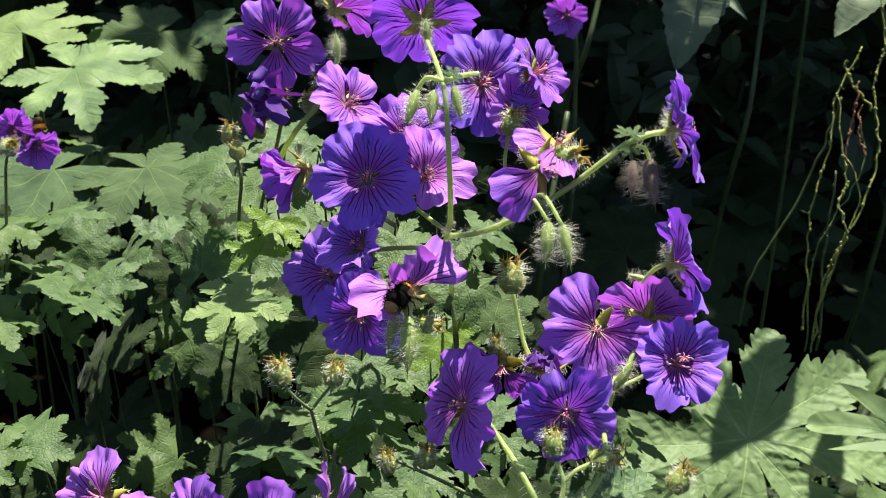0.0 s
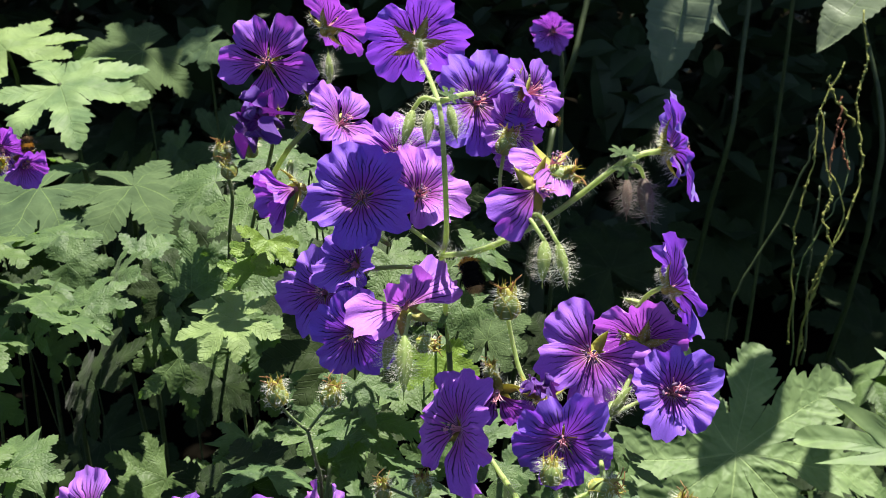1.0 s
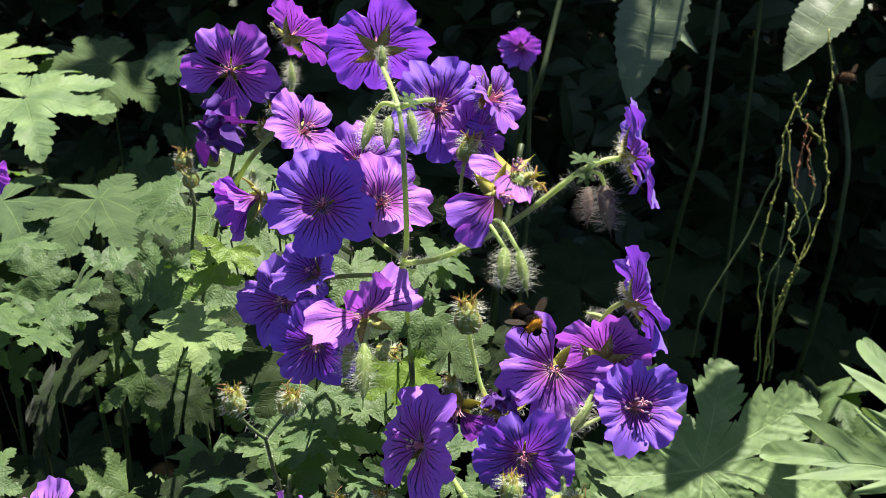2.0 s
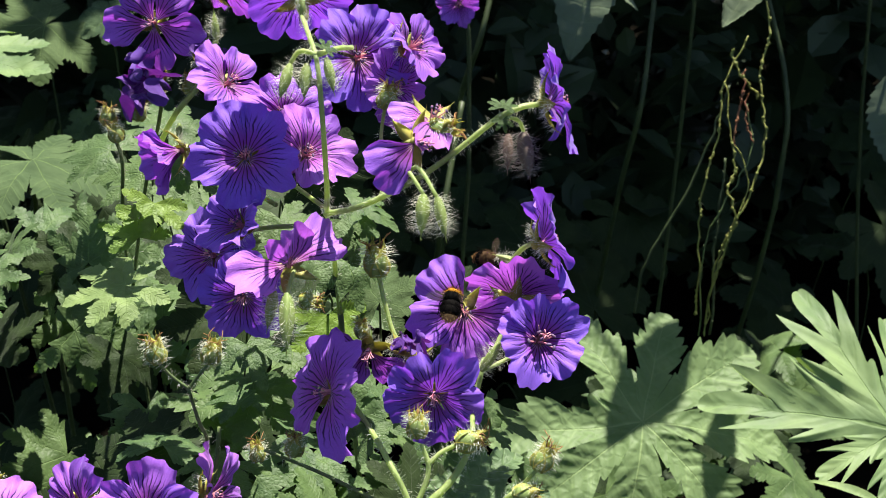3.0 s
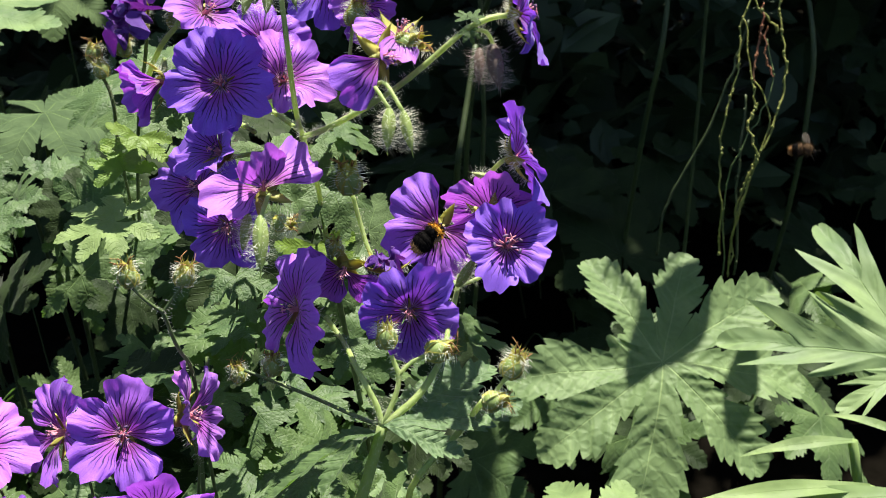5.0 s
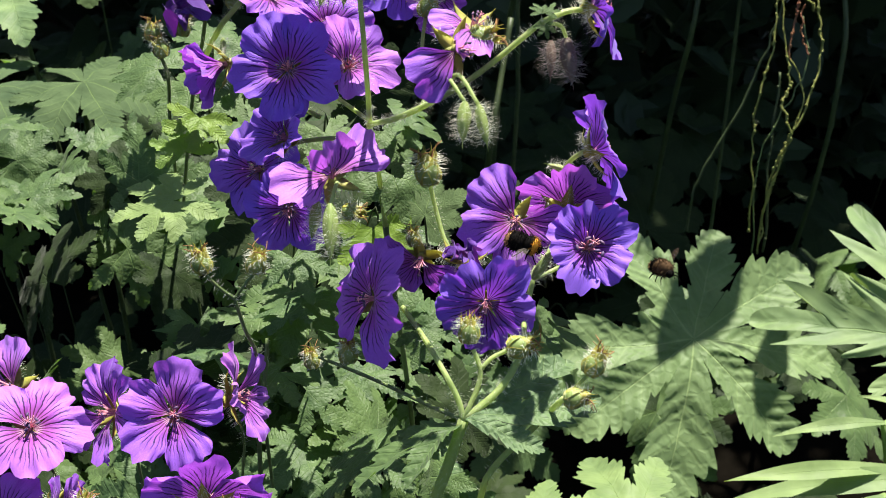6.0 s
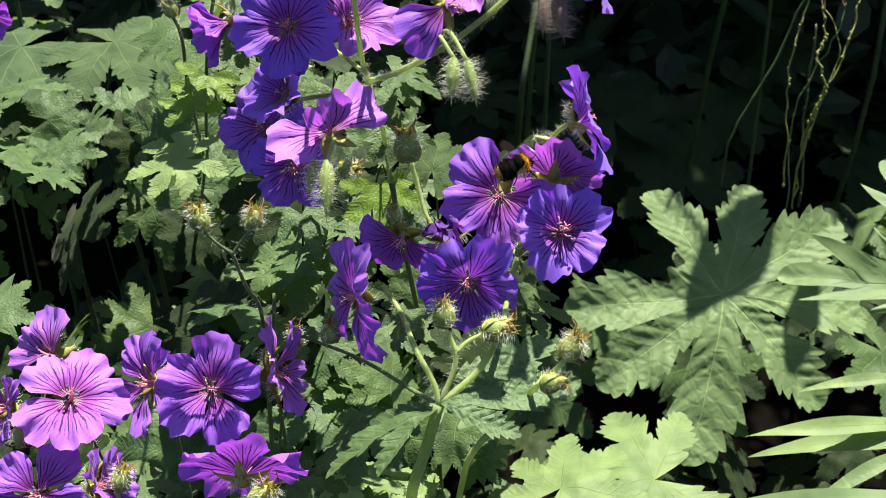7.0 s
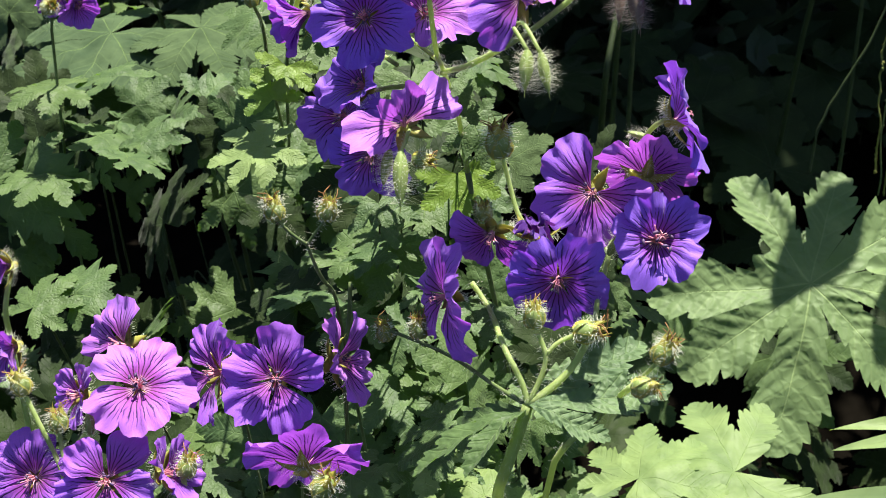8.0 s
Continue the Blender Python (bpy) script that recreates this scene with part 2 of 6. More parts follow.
def part(name, bm, material, parent, label="", m=None):
    """One mesh under a thing or a part, at the pose m in its parent's space."""
    me = bm if isinstance(bm, bpy.types.Mesh) else mesh_of(name, bm, material)
    ob = new(name, me)
    ob.parent = parent
    if m is not None:
        ob.matrix_basis = m
    return tagged(ob, label)


def local(parent, p):
    return Vector(p) - parent.location


def facing(p, n, roll=0.0, up=None):
    """A pose at p whose z axis is n; its y axis leans to up (or to the sky), turned by roll degrees."""
    z = Vector(n).normalized()
    ref = Vector(up) if up is not None else Vector((0, 0, 1))
    y = ref - z * ref.dot(z)
    if y.length < 1e-4:
        y = Vector((0, 1, 0)) - z * z.y
    y.normalize()
    x = y.cross(z)
    m = Matrix((x, y, z)).transposed().to_4x4()
    return Matrix.Translation(p) @ m @ Matrix.Rotation(radians(roll), 4, "Z")


def smooth_line(pts, steps=5):
    pts = [Vector(p) for p in pts]
    if len(pts) < 3:
        return [pts[0].lerp(pts[-1], i / steps) for i in range(steps + 1)]
    slope = []
    for i in range(len(pts)):
        ways = [(q - p).normalized() for p, q in ((pts[max(i - 1, 0)], pts[i]), (pts[i], pts[min(i + 1, len(pts) - 1)])) if (q - p).length > 1e-9]
        slope.append(sum(ways, Vector()) / len(ways))
    line = []
    for p, q, m0, m1 in zip(pts, pts[1:], slope, slope[1:]):
        far = (q - p).length
        for k in range(steps):
            t = k / steps
            line.append(p * (2 * t ** 3 - 3 * t * t + 1) + m0 * far * (t ** 3 - 2 * t * t + t) + q * (3 * t * t - 2 * t ** 3) + m1 * far * (t ** 3 - t * t))
    return line + [pts[-1]]


def tube(bm, pts, r0, r1, sides=7, steps=5, mat=0):
    line = smooth_line(pts, steps)
    rings = []
    side = Vector((0.3, 0.9, 0.2))
    for i, p in enumerate(line):
        d = (line[min(i + 1, len(line) - 1)] - line[max(i - 1, 0)]).normalized()
        side = (side - d * side.dot(d)).normalized()
        other = d.cross(side)
        r = r0 + (r1 - r0) * i / (len(line) - 1)
        rings.append([bm.verts.new(p + (side * math.cos(a) + other * math.sin(a)) * r)
                      for a in (2 * math.pi * k / sides for k in range(sides))])
    for a, b in zip(rings, rings[1:]):
        for k in range(sides):
            bm.faces.new((a[k], a[(k + 1) % sides], b[(k + 1) % sides], b[k])).material_index = mat
    bm.faces.new(rings[-1]).material_index = mat
    bm.faces.new(rings[0][::-1]).material_index = mat
    return line


def hair(bm, p, d, length, width, rnd, mat=1):
    """One fine bristle from p along d: two crossed slivers with a slight bend."""
    d = d.normalized()
    s = d.cross(Vector((rnd.uniform(-1, 1), rnd.uniform(-1, 1), rnd.uniform(-1, 1))))
    if s.length < 1e-3:
        s = d.orthogonal()
    s.normalize()
    o = d.cross(s)
    bend = s * rnd.uniform(-0.22, 0.22) * length
    tip = bm.verts.new(p + d * length + bend)
    for w in (s, o):
        a, b = bm.verts.new(p + w * width), bm.verts.new(p - w * width)
        c, e = bm.verts.new(p + d * length * 0.55 + w * width * 0.7), bm.verts.new(p + d * length * 0.55 - w * width * 0.7)
        bm.faces.new((a, b, e, c)).material_index = mat
        bm.faces.new((c, e, tip)).material_index = mat


def stem_mesh(bm, pts, r0, r1, hairs=0, seed=0, length=0.0022, mat=0, hair_mat=1):
    line = tube(bm, pts, r0, r1, mat=mat)
    rnd = random.Random(seed)
    for _ in range(hairs):
        i = rnd.randrange(len(line) - 1)
        t = rnd.random()
        p = line[i].lerp(line[i + 1], t)
        d = (line[i + 1] - line[i]).normalized()
        out_way = d.cross(Vector((rnd.uniform(-1, 1), rnd.uniform(-1, 1), rnd.uniform(-1, 1)))).normalized()
        r = r0 + (r1 - r0) * (i + t) / (len(line) - 1)
        hair(bm, p + out_way * r * 0.8, out_way + d * rnd.uniform(-0.3, 0.3), length * rnd.uniform(0.5, 1.4), 0.000034, rnd, hair_mat)


# ---------------------------------------------------------------- petals and flowers
def petal_mesh(half, seed, material, crumple=0.0, claw=0.7):
    """A petal one unit long along +y, face up: a fan with a notched, wavy rim and a narrow claw."""
    rnd = random.Random(seed)
    bm = bmesh.new()
    uv = bm.loops.layers.uv.new("UVMap")
    nu, nv = 20, 12
    ph = [rnd.uniform(0, 6.28) for _ in range(6)]
    notch = rnd.uniform(0.02, 0.09)
    skew = rnd.uniform(-0.06, 0.06)
    h = radians(half)
    verts = []
    for j in range(nv + 1):
        v = j / nv
        row = []
        for i in range(nu + 1):
            u = 2 * i / nu - 1
            rim = 1 - notch * math.exp(-(u / 0.16) ** 2) - 0.19 * abs(u) ** 2.7 + skew * u
            rim += 0.024 * math.sin(7 * u + ph[0]) + 0.022 * math.sin(13 * u + ph[1]) + 0.007 * math.sin(24 * u + ph[4])
            r = v * (1 + (rim - 1) * v ** 1.5)
            w = min(1.0, v / 0.72)
            spread = h * (claw + (1 - claw) * w * w * (3 - 2 * w))
            # rounding of the upper corners
            spread *= 1 - 0.16 * max(0.0, v - 0.75) * 4 * abs(u)
            x, y = r * math.sin(u * spread), r * math.cos(u * spread)
            z = 0.05 * math.sin(math.pi * v) - 0.10 * v ** 3
            z += 0.10 * u * u * v * (1 - 0.5 * v)
            z += v ** 2.4 * (0.072 * math.sin(5 * u + ph[2]) + 0.040 * math.sin(13 * u + ph[3]) + 0.012 * math.sin(25 * u + ph[5]))
            if crumple:
                q = noise.noise_vector(Vector((x * 3.1, y * 3.1, seed * 0.7)))
                x, y, z = x + q.x * crumple * v, y + q.y * crumple * v * 0.6, z + q.z * crumple * 1.6 * v
            row.append((bm.verts.new((x, y, z)), u, v))
        verts.append(row)
    for j in range(nv):
        for i in range(nu):
            quad = (verts[j][i], verts[j][i + 1], verts[j + 1][i + 1], verts[j + 1][i])
            if j == 0:
                quad = (verts[0][nu // 2], quad[2], quad[3])
            f = bm.faces.new([q[0] for q in quad])
            for loop, q in zip(f.loops, quad):
                loop[uv].uv = (q[1], q[2])
    for v in [v for v in bm.verts if not v.link_faces]:
        bm.verts.remove(v)
    return mesh_of("petal", bm, material)


PETALS = {w: [petal_mesh(a, 10 * n + k, M_PETAL, 0.075, c) for k in range(5)] for n, (w, a, c) in enumerate((("wide", 40, 0.84), ("mid", 36, 0.74), ("slim", 30, 0.60)))}
for hue, mat in (("blue", M_PETAL_BLUE_SHADE), ("pink", M_PETAL_PINK_SUN)):
    for w in ("wide", "mid", "slim"):
        PETALS[w + hue] = []
        for me in PETALS[w]:
            me = me.copy()
            me.materials[0] = mat
            PETALS[w + hue].append(me)
PETALS["old"] = [petal_mesh(30, 70 + k, M_PETAL_OLD, 0.55) for k in range(4)]


def sepal(bm, length, width, turn, tilt, seed, hairs=22, mat=0, hair_mat=1):
    """A boat-shaped, pointed, bristly sepal from the origin, leaning out by tilt degrees from +z."""
    rnd = random.Random(seed)
    m = Matrix.Rotation(turn, 4, "Z") @ Matrix.Rotation(radians(tilt), 4, "X")
    n = 6
    rows = []
    for j in range(n + 1):
        v = j / n
        w = width * math.sin(math.pi * (0.12 + 0.88 * v) ** 0.8) * (1 - 0.15 * v) + 0.0002
        bow = 0.13 * length * math.sin(math.pi * v * 0.9)
        pts = [(-w, -bow + w * 0.45, v * length), (0, -bow, v * length), (w, -bow + w * 0.45, v * length), (0, -bow + 0.0004, v * length)]
        rows.append([bm.verts.new(m @ Vector(p)) for p in pts])
    for a, b in zip(rows, rows[1:]):
        for k in range(4):
            bm.faces.new((a[k], a[(k + 1) % 4], b[(k + 1) % 4], b[k])).material_index = mat
    tip = m @ Vector((0, 0, length))
    hair(bm, tip - (m.to_3x3() @ Vector((0, 0, 1))) * 0.0003, m.to_3x3() @ Vector((0, 0.1, 1)), 0.0022, 0.00014, rnd, mat)
    for _ in range(hairs):
        v = rnd.uniform(0.03, 0.95)
        bow = 0.13 * length * math.sin(math.pi * v * 0.9)
        w = width * math.sin(math.pi * (0.12 + 0.88 * v) ** 0.8)
        u = rnd.uniform(-1, 1)
        p = m @ Vector((u * w, -bow + abs(u) * w * 0.4, v * length))
        d = m.to_3x3() @ Vector((u * 0.9, -1, rnd.uniform(-0.3, 0.5)))
        hair(bm, p, d, rnd.uniform(0.0014, 0.0038), 0.000042, rnd, hair_mat)


def ball(bm, c, r, stretch=(1, 1, 1), mat=0, seg=8, rings=5, m=None):
    out = bmesh.ops.create_uvsphere(bm, u_segments=seg, v_segments=rings, radius=1.0)
    t = Matrix.Translation(c) @ (m or Matrix()) @ Matrix.Diagonal((r * stretch[0], r * stretch[1], r * stretch[2], 1))
    bmesh.ops.transform(bm, matrix=t, verts=out["verts"])
    for f in {f for v in out["verts"] for f in v.link_faces}:
        f.material_index = mat


def calyx_mesh(seed, tilt):
    bm = bmesh.new()
    for k in range(5):
        sepal(bm, 0.0105, 0.0021, 2 * math.pi * (k + 0.5) / 5, tilt + (k * 7 + seed * 5) % 9 - 4, seed * 9 + k, 44)
    ball(bm, (0, 0, -0.0002), 0.0019)
    bmesh.ops.translate(bm, vec=(0, 0, -0.0011), verts=bm.verts)
    return mesh_of("calyx", bm, [M_CALYX, M_HAIR])


def stamens_mesh(seed):
    rnd = random.Random(seed)
    bm = bmesh.new()
    for k in range(10):
        a = 2 * math.pi * k / 10 + rnd.uniform(-0.2, 0.2)
        lean = rnd.uniform(0.15, 0.55)
        l = rnd.uniform(0.0055, 0.0085)
        q = Vector((math.cos(a) * lean, math.sin(a) * lean, 1))
        tip = q * l + Vector((rnd.uniform(-1, 1), rnd.uniform(-1, 1), 0)) * 0.0008
        tube(bm, [Vector((math.cos(a), math.sin(a), 0)) * 0.0008, q * l * 0.5, tip], 0.00032, 0.00018, 5, 3, 0)
        if rnd.random() < 0.75:
            ball(bm, tip, 0.00052, (1.0, 1.9, 0.8), 1, 6, 4, Matrix.Rotation(rnd.uniform(0, 3), 4, "Z"))
    tube(bm, [(0, 0, 0), (0.0002, 0, 0.004), (0.0005, 0.0003, 0.0078)], 0.0006, 0.0003, 6, 3, 0)
    for k in range(5):
        a = 2 * math.pi * k / 5
        o = Vector((0.0005, 0.0003, 0.0078))
        tube(bm, [o, o + Vector((math.cos(a), math.sin(a), 0.6)) * 0.001, o + Vector((math.cos(a) * 1.5, math.sin(a) * 1.5, 0.1)) * 0.001], 0.00018, 0.0001, 4, 2, 0)
    return mesh_of("stamens", bm, [M_STAMEN, M_ANTHER])


CALYX = {t: [calyx_mesh(k, t) for k in range(3)] for t in (84, 72, 58)}
STAMENS = [stamens_mesh(40 + k) for k in range(4)]
COUNT = {"n": 0}


def flower(parent, p, n, roll=0.0, size=0.0205, cup=22.0, shape="wide", gone=(), bends=None, turns=None, up=None, stamens=0.85, label="", hue=""):
    """A cranesbill flower that faces along n: calyx, five petals raised by cup degrees, stamens."""
    COUNT["n"] += 1
    k0 = COUNT["n"]
    fl = part("flower", CALYX[84 if cup < 12 else 72 if cup < 27 else 58][k0 % 3], None, parent, label, facing(local(parent, p), n, roll, up))
    for k in range(5):
        if k in gone:
            continue
        lift = cup + (bends or {}).get(k, 0.0) + ((k0 * 13 + k * 29) % 11 - 5) * 1.5
        turn = 72.0 * k + (turns or {}).get(k, 0.0) + ((k0 * 7 + k * 17) % 9 - 4) * 1.2
        grow = size * 0.87 * (0.96 + 0.02 * ((k0 + 3 * k) % 5))
        m = (Matrix.Rotation(radians(turn), 4, "Z") @ Matrix.Translation((0, 0.0007, 0.0004 + 0.00022 * ((k * 2) % 5)))
             @ Matrix.Rotation(radians(lift), 4, "X") @ Matrix.Rotation(radians(4.0), 4, "Y") @ Matrix.Scale(grow, 4))
        part("petal", PETALS[shape + hue][(k0 + 2 * k) % len(PETALS[shape])], None, fl, "", m)
    if stamens:
        part("stamen_tuft", STAMENS[k0 % 4], None, fl, "pink stamens with dark anthers", Matrix.Rotation(k0 * 1.3, 4, "Z") @ Matrix.Scale(stamens, 4))
    return fl


def bud_mesh(seed, plump=1.0, open_tip=False):
    """A closed bud: five ribbed sepals round a spindle, thick with bristles, tip along +z."""
    rnd = random.Random(seed)
    bm = bmesh.new()
    rings, sides, length = 9, 20, 0.0135
    grid = []
    for j in range(rings + 1):
        v = j / rings
        r = 0.0026 * plump * math.sin(math.pi * min(1.0, 0.06 + v * 0.94)) ** 0.75 * (1.15 - 0.45 * v) + 0.00015
        grid.append([bm.verts.new((math.cos(a) * r * (1 + 0.16 * abs(math.cos(2.5 * a))), math.sin(a) * r * (1 + 0.16 * abs(math.cos(2.5 * a))), v * length))
                     for a in (2 * math.pi * k / sides for k in range(sides))])
    for a, b in zip(grid, grid[1:]):
        for k in range(sides):
            bm.faces.new((a[k], a[(k + 1) % sides], b[(k + 1) % sides], b[k])).material_index = 0
    for _ in range(230):
        v = rnd.uniform(0.0, 0.97)
        a = rnd.uniform(0, 6.283)
        r = 0.0026 * plump * math.sin(math.pi * min(1.0, 0.06 + v * 0.94)) ** 0.75 * (1.15 - 0.45 * v)
        hair(bm, Vector((math.cos(a) * r, math.sin(a) * r, v * length)),
             Vector((math.cos(a), math.sin(a), rnd.uniform(-0.4, 0.7))), rnd.uniform(0.0022, 0.0062), 0.000030, rnd, 1)
    hair(bm, Vector((0, 0, length * 0.97)), Vector((0, 0, 1)), 0.003, 0.00022, rnd, 0)
    return mesh_of("bud", bm, [M_BUD, M_HAIR])


def seed_mesh(seed):
    """A spent head: half-closed sepals round a swelling fruit, with dry curled threads."""
    rnd = random.Random(seed)
    bm = bmesh.new()
    for k in range(5):
        sepal(bm, 0.0092, 0.0036, 2 * math.pi * k / 5, 9 + rnd.uniform(-5, 9), seed * 11 + k, 48, 0, 1)
    ball(bm, (0, 0, 0.0035), 0.0033, (1, 1, 1.15), 2)
    for k in range(8):
        a = rnd.uniform(0, 6.283)
        l = rnd.uniform(0.002, 0.0055)
        c, s = math.cos(a), math.sin(a)
        bend = rnd.uniform(-0.002, 0.002)
        tube(bm, [(c * 0.0008, s * 0.0008, 0.006), (c * 0.0018 - s * bend, s * 0.0018 + c * bend, 0.006 + l * 0.6),
                  (c * 0.0040 + s * bend, s * 0.0040 - c * bend, 0.006 + l)], 0.00022, 0.00013, 4, 3, 3)
    return mesh_of("seed_head", bm, [M_CALYX, M_HAIR, M_BUD, M_DRY])


BUDS = [bud_mesh(60 + k, 0.64 + 0.08 * k) for k in range(3)]
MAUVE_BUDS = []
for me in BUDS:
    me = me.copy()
    me.materials[0], me.materials[1] = M_BUD_MAUVE_SHADE, M_HAIR_GREY_SHADE
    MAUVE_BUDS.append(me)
SEEDS = [seed_mesh(80 + k) for k in range(3)]


def bud(parent, p, n, size=1.0, label="bristly pale green closed bud", pool=None):
    COUNT["n"] += 1
    return part("bud", (pool or BUDS)[COUNT["n"] % 3], None, parent, label, facing(local(parent, p), n, COUNT["n"] * 31.0) @ Matrix.Scale(size * 0.8, 4))


def seed_head(parent, p, n, size=1.0, label="spent brown and yellow-green seed head"):
    COUNT["n"] += 1
    return part("seed_head", SEEDS[COUNT["n"] % 3], None, parent, label, facing(local(parent, p), n, COUNT["n"] * 47.0) @ Matrix.Scale(size, 4))


def wilted(parent, p, n, size=0.017, label="wilted dark purple crumpled flower"):
    COUNT["n"] += 1
    fl = part("wilted_flower", CALYX[58][COUNT["n"] % 3], None, parent, label, facing(local(parent, p), n, COUNT["n"] * 23.0))
    for k in range(5):
        m = Matrix.Rotation(radians(72 * k), 4, "Z") @ Matrix.Rotation(radians(38 + 9 * (k % 3)), 4, "X") @ Matrix.Scale(size, 4)
        part("petal", PETALS["old"][k % 4], None, fl, "", m)
    return fl


def stalk(parent, pts, r0=0.0011, r1=0.0009, hairs=60, name="stalk", material=None):
    COUNT["n"] += 1
    bm = bmesh.new()
    stem_mesh(bm, [local(parent, p) for p in pts], r0, r1, hairs * 2, COUNT["n"])
    return part(name, mesh_of(name, bm, [material or M_STEM, M_HAIR]), None, parent)


# ---------------------------------------------------------------- leaves
def rounded(x, power=0.6):
    """A row of round bumps, one for each whole step of x."""
    return abs(math.sin(math.pi * (x % 1.0))) ** power


def serrate(x):
    """A row of forward-leaning teeth, one for each whole step of x."""
    f = x % 1.0
    return (f / 0.72) ** 0.8 if f < 0.72 else ((1 - f) / 0.28) ** 0.8


def leaf_mesh(name, seed, material, lobes=7, sinus=0.30, spread=310.0, wide=0.42, ribs=8, depth=0.30, steps=44, droop=0.22, ruffle=0.06,
              fold=0.10, tip=1.6, quilt=0.004, rib_angle=46.0, tooth=0.24, angles=None, lengths=None, pointed=False, neck=0.35):
    """A palmate leaf of radius 1 with its petiole at the origin and its middle lobe along +y. Each lobe is a midrib
    with side ribs that lean forward; their reach gives the outline: free past the sinus, in lobules with blunt teeth.
    angles and lengths: where the lobes of one leaf differ from even steps."""
    rnd = random.Random(seed)
    bm = bmesh.new()
    uv = bm.loops.layers.uv.new("UVMap")
    if angles is None:
        step = spread / lobes
        angles = [(k - (lobes - 1) / 2) * step + rnd.uniform(-4, 4) for k in range(lobes)]
    lobes = len(angles)
    aim = [radians(a) for a in angles]
    edge = [aim[0] - 0.42] + [(a + b) / 2 for a, b in zip(aim, aim[1:])] + [aim[-1] + 0.42]
    lean = radians(rib_angle)
    across = (-1.0, -0.8, -0.55, -0.27, 0.0, 0.27, 0.55, 0.8, 1.0)
    for k in range(lobes):
        off = (k - (lobes - 1) / 2) / max(1.0, (lobes - 1) / 2)
        length = (lengths[k] if lengths else (1.0 - 0.22 * off * off) * rnd.uniform(0.90, 1.06))
        a = aim[k]
        curve = rnd.uniform(-0.10, 0.10)
        ph = [rnd.uniform(-0.12, 0.12), rnd.uniform(-0.12, 0.12)]
        sway = rnd.uniform(-1, 1)
        halves = (a - edge[k], edge[k + 1] - a)
        grid = []
        for j in range(steps + 1):
            s = j / steps
            row = []
            for u in across:
                side = 1 if u < 0 else 0
                half = min(halves[side], lean * 0.9)
                shared = s * length * math.sin(half) / math.sin(lean - half) if half < lean else 9.0
                free = max(0.0, (s - sinus * 0.35) / (1 - sinus * 0.35))
                rise, fall = min(1.0, free / 0.42), min(1.0, max(0.0, (free - 0.42) / 0.58))
                reach = wide * length * (neck + (1 - neck) * rise ** 0.9) * (1 - fall ** tip) ** 0.9
                f1 = s * ribs * 0.5 + ph[side]
                f2 = s * ribs * 1.5 + ph[side] * 2
                cut = (1 - depth * (1 - (rounded(f1) if not pointed else (f1 % 1.0)))) * (1 - tooth * (1 - serrate(f2)))
                reach = reach * cut + 0.012 * length
                joined = min(1.0, max(0.0, (s - sinus) / 0.10))
                reach = min(shared, reach if joined >= 1 else shared * (1 - joined) + reach * joined)
                x = u * reach * math.sin(lean)
                y = s * length + abs(u) * reach * math.cos(lean)
                x += curve * s * s * length
                px, py = -math.sin(a) * y + math.cos(a) * x, math.cos(a) * y + math.sin(a) * x
                r2 = px * px + py * py
                z = -droop * r2 + 0.09 * noise.noise(Vector((px * 1.7, py * 1.7, seed * 1.3))) + 0.035 * noise.noise(Vector((px * 5.0, py * 5.0, seed * 2.3)))
                ease = min(1.0, s / (sinus * 1.2)) ** 2
                z += ease * (fold * abs(u) * reach + ruffle * sway * s * s)
                z -= quilt * (0.7 + noise.noise(Vector((px * 3.0, py * 3.0, seed)))) * math.cos(6.2832 * (f2 - 0.5)) * ease * math.sin(math.pi * min(1.0, abs(u) * 1.05)) ** 0.5
                row.append((bm.verts.new((px, py, z)), u, s))
            grid.append(row)
        for r0, r1 in zip(grid, grid[1:]):
            for i in range(len(across) - 1):
                quad = (r0[i], r0[i + 1], r1[i + 1], r1[i])
                f = bm.faces.new([q[0] for q in quad])
                for loop, q in zip(f.loops, quad):
                    loop[uv].uv = (q[1], q[2])
    bmesh.ops.remove_doubles(bm, verts=bm.verts, dist=0.0004)
    return mesh_of(name, bm, material)


def blade_mesh(name, seed, material, width=0.055, bend=0.35, fold=0.25, n=22, lobe=0.0):
    """A long pointed blade of length 1 along +y, folded on its midrib, bending down."""
    rnd = random.Random(seed)
    bm = bmesh.new()
    uv = bm.loops.layers.uv.new("UVMap")
    rows = []
    for j in range(n + 1):
        v = j / n
        w = width * (math.sin(math.pi * (0.10 + 0.90 * v)) ** 0.8 + 0.02) * (1 + lobe * max(0.0, math.sin(v * 40)))
        if j == n:
            w = 0.0008
        row = []
        for i in range(5):
            u = i / 2 - 1
            z = -bend * v * v + fold * abs(u) * w + 0.01 * math.sin(9 * v + seed) * u
            row.append((bm.verts.new((u * w, v * (1 - 0.12 * bend * v), z)), u, v))
        rows.append(row)
    for a, b in zip(rows, rows[1:]):
        for i in range(4):
            quad = (a[i], a[i + 1], b[i + 1], b[i])
            f = bm.faces.new([q[0] for q in quad])
            for loop, q in zip(f.loops, quad):
                loop[uv].uv = (q[1], q[2])
    return mesh_of(name, bm, material)


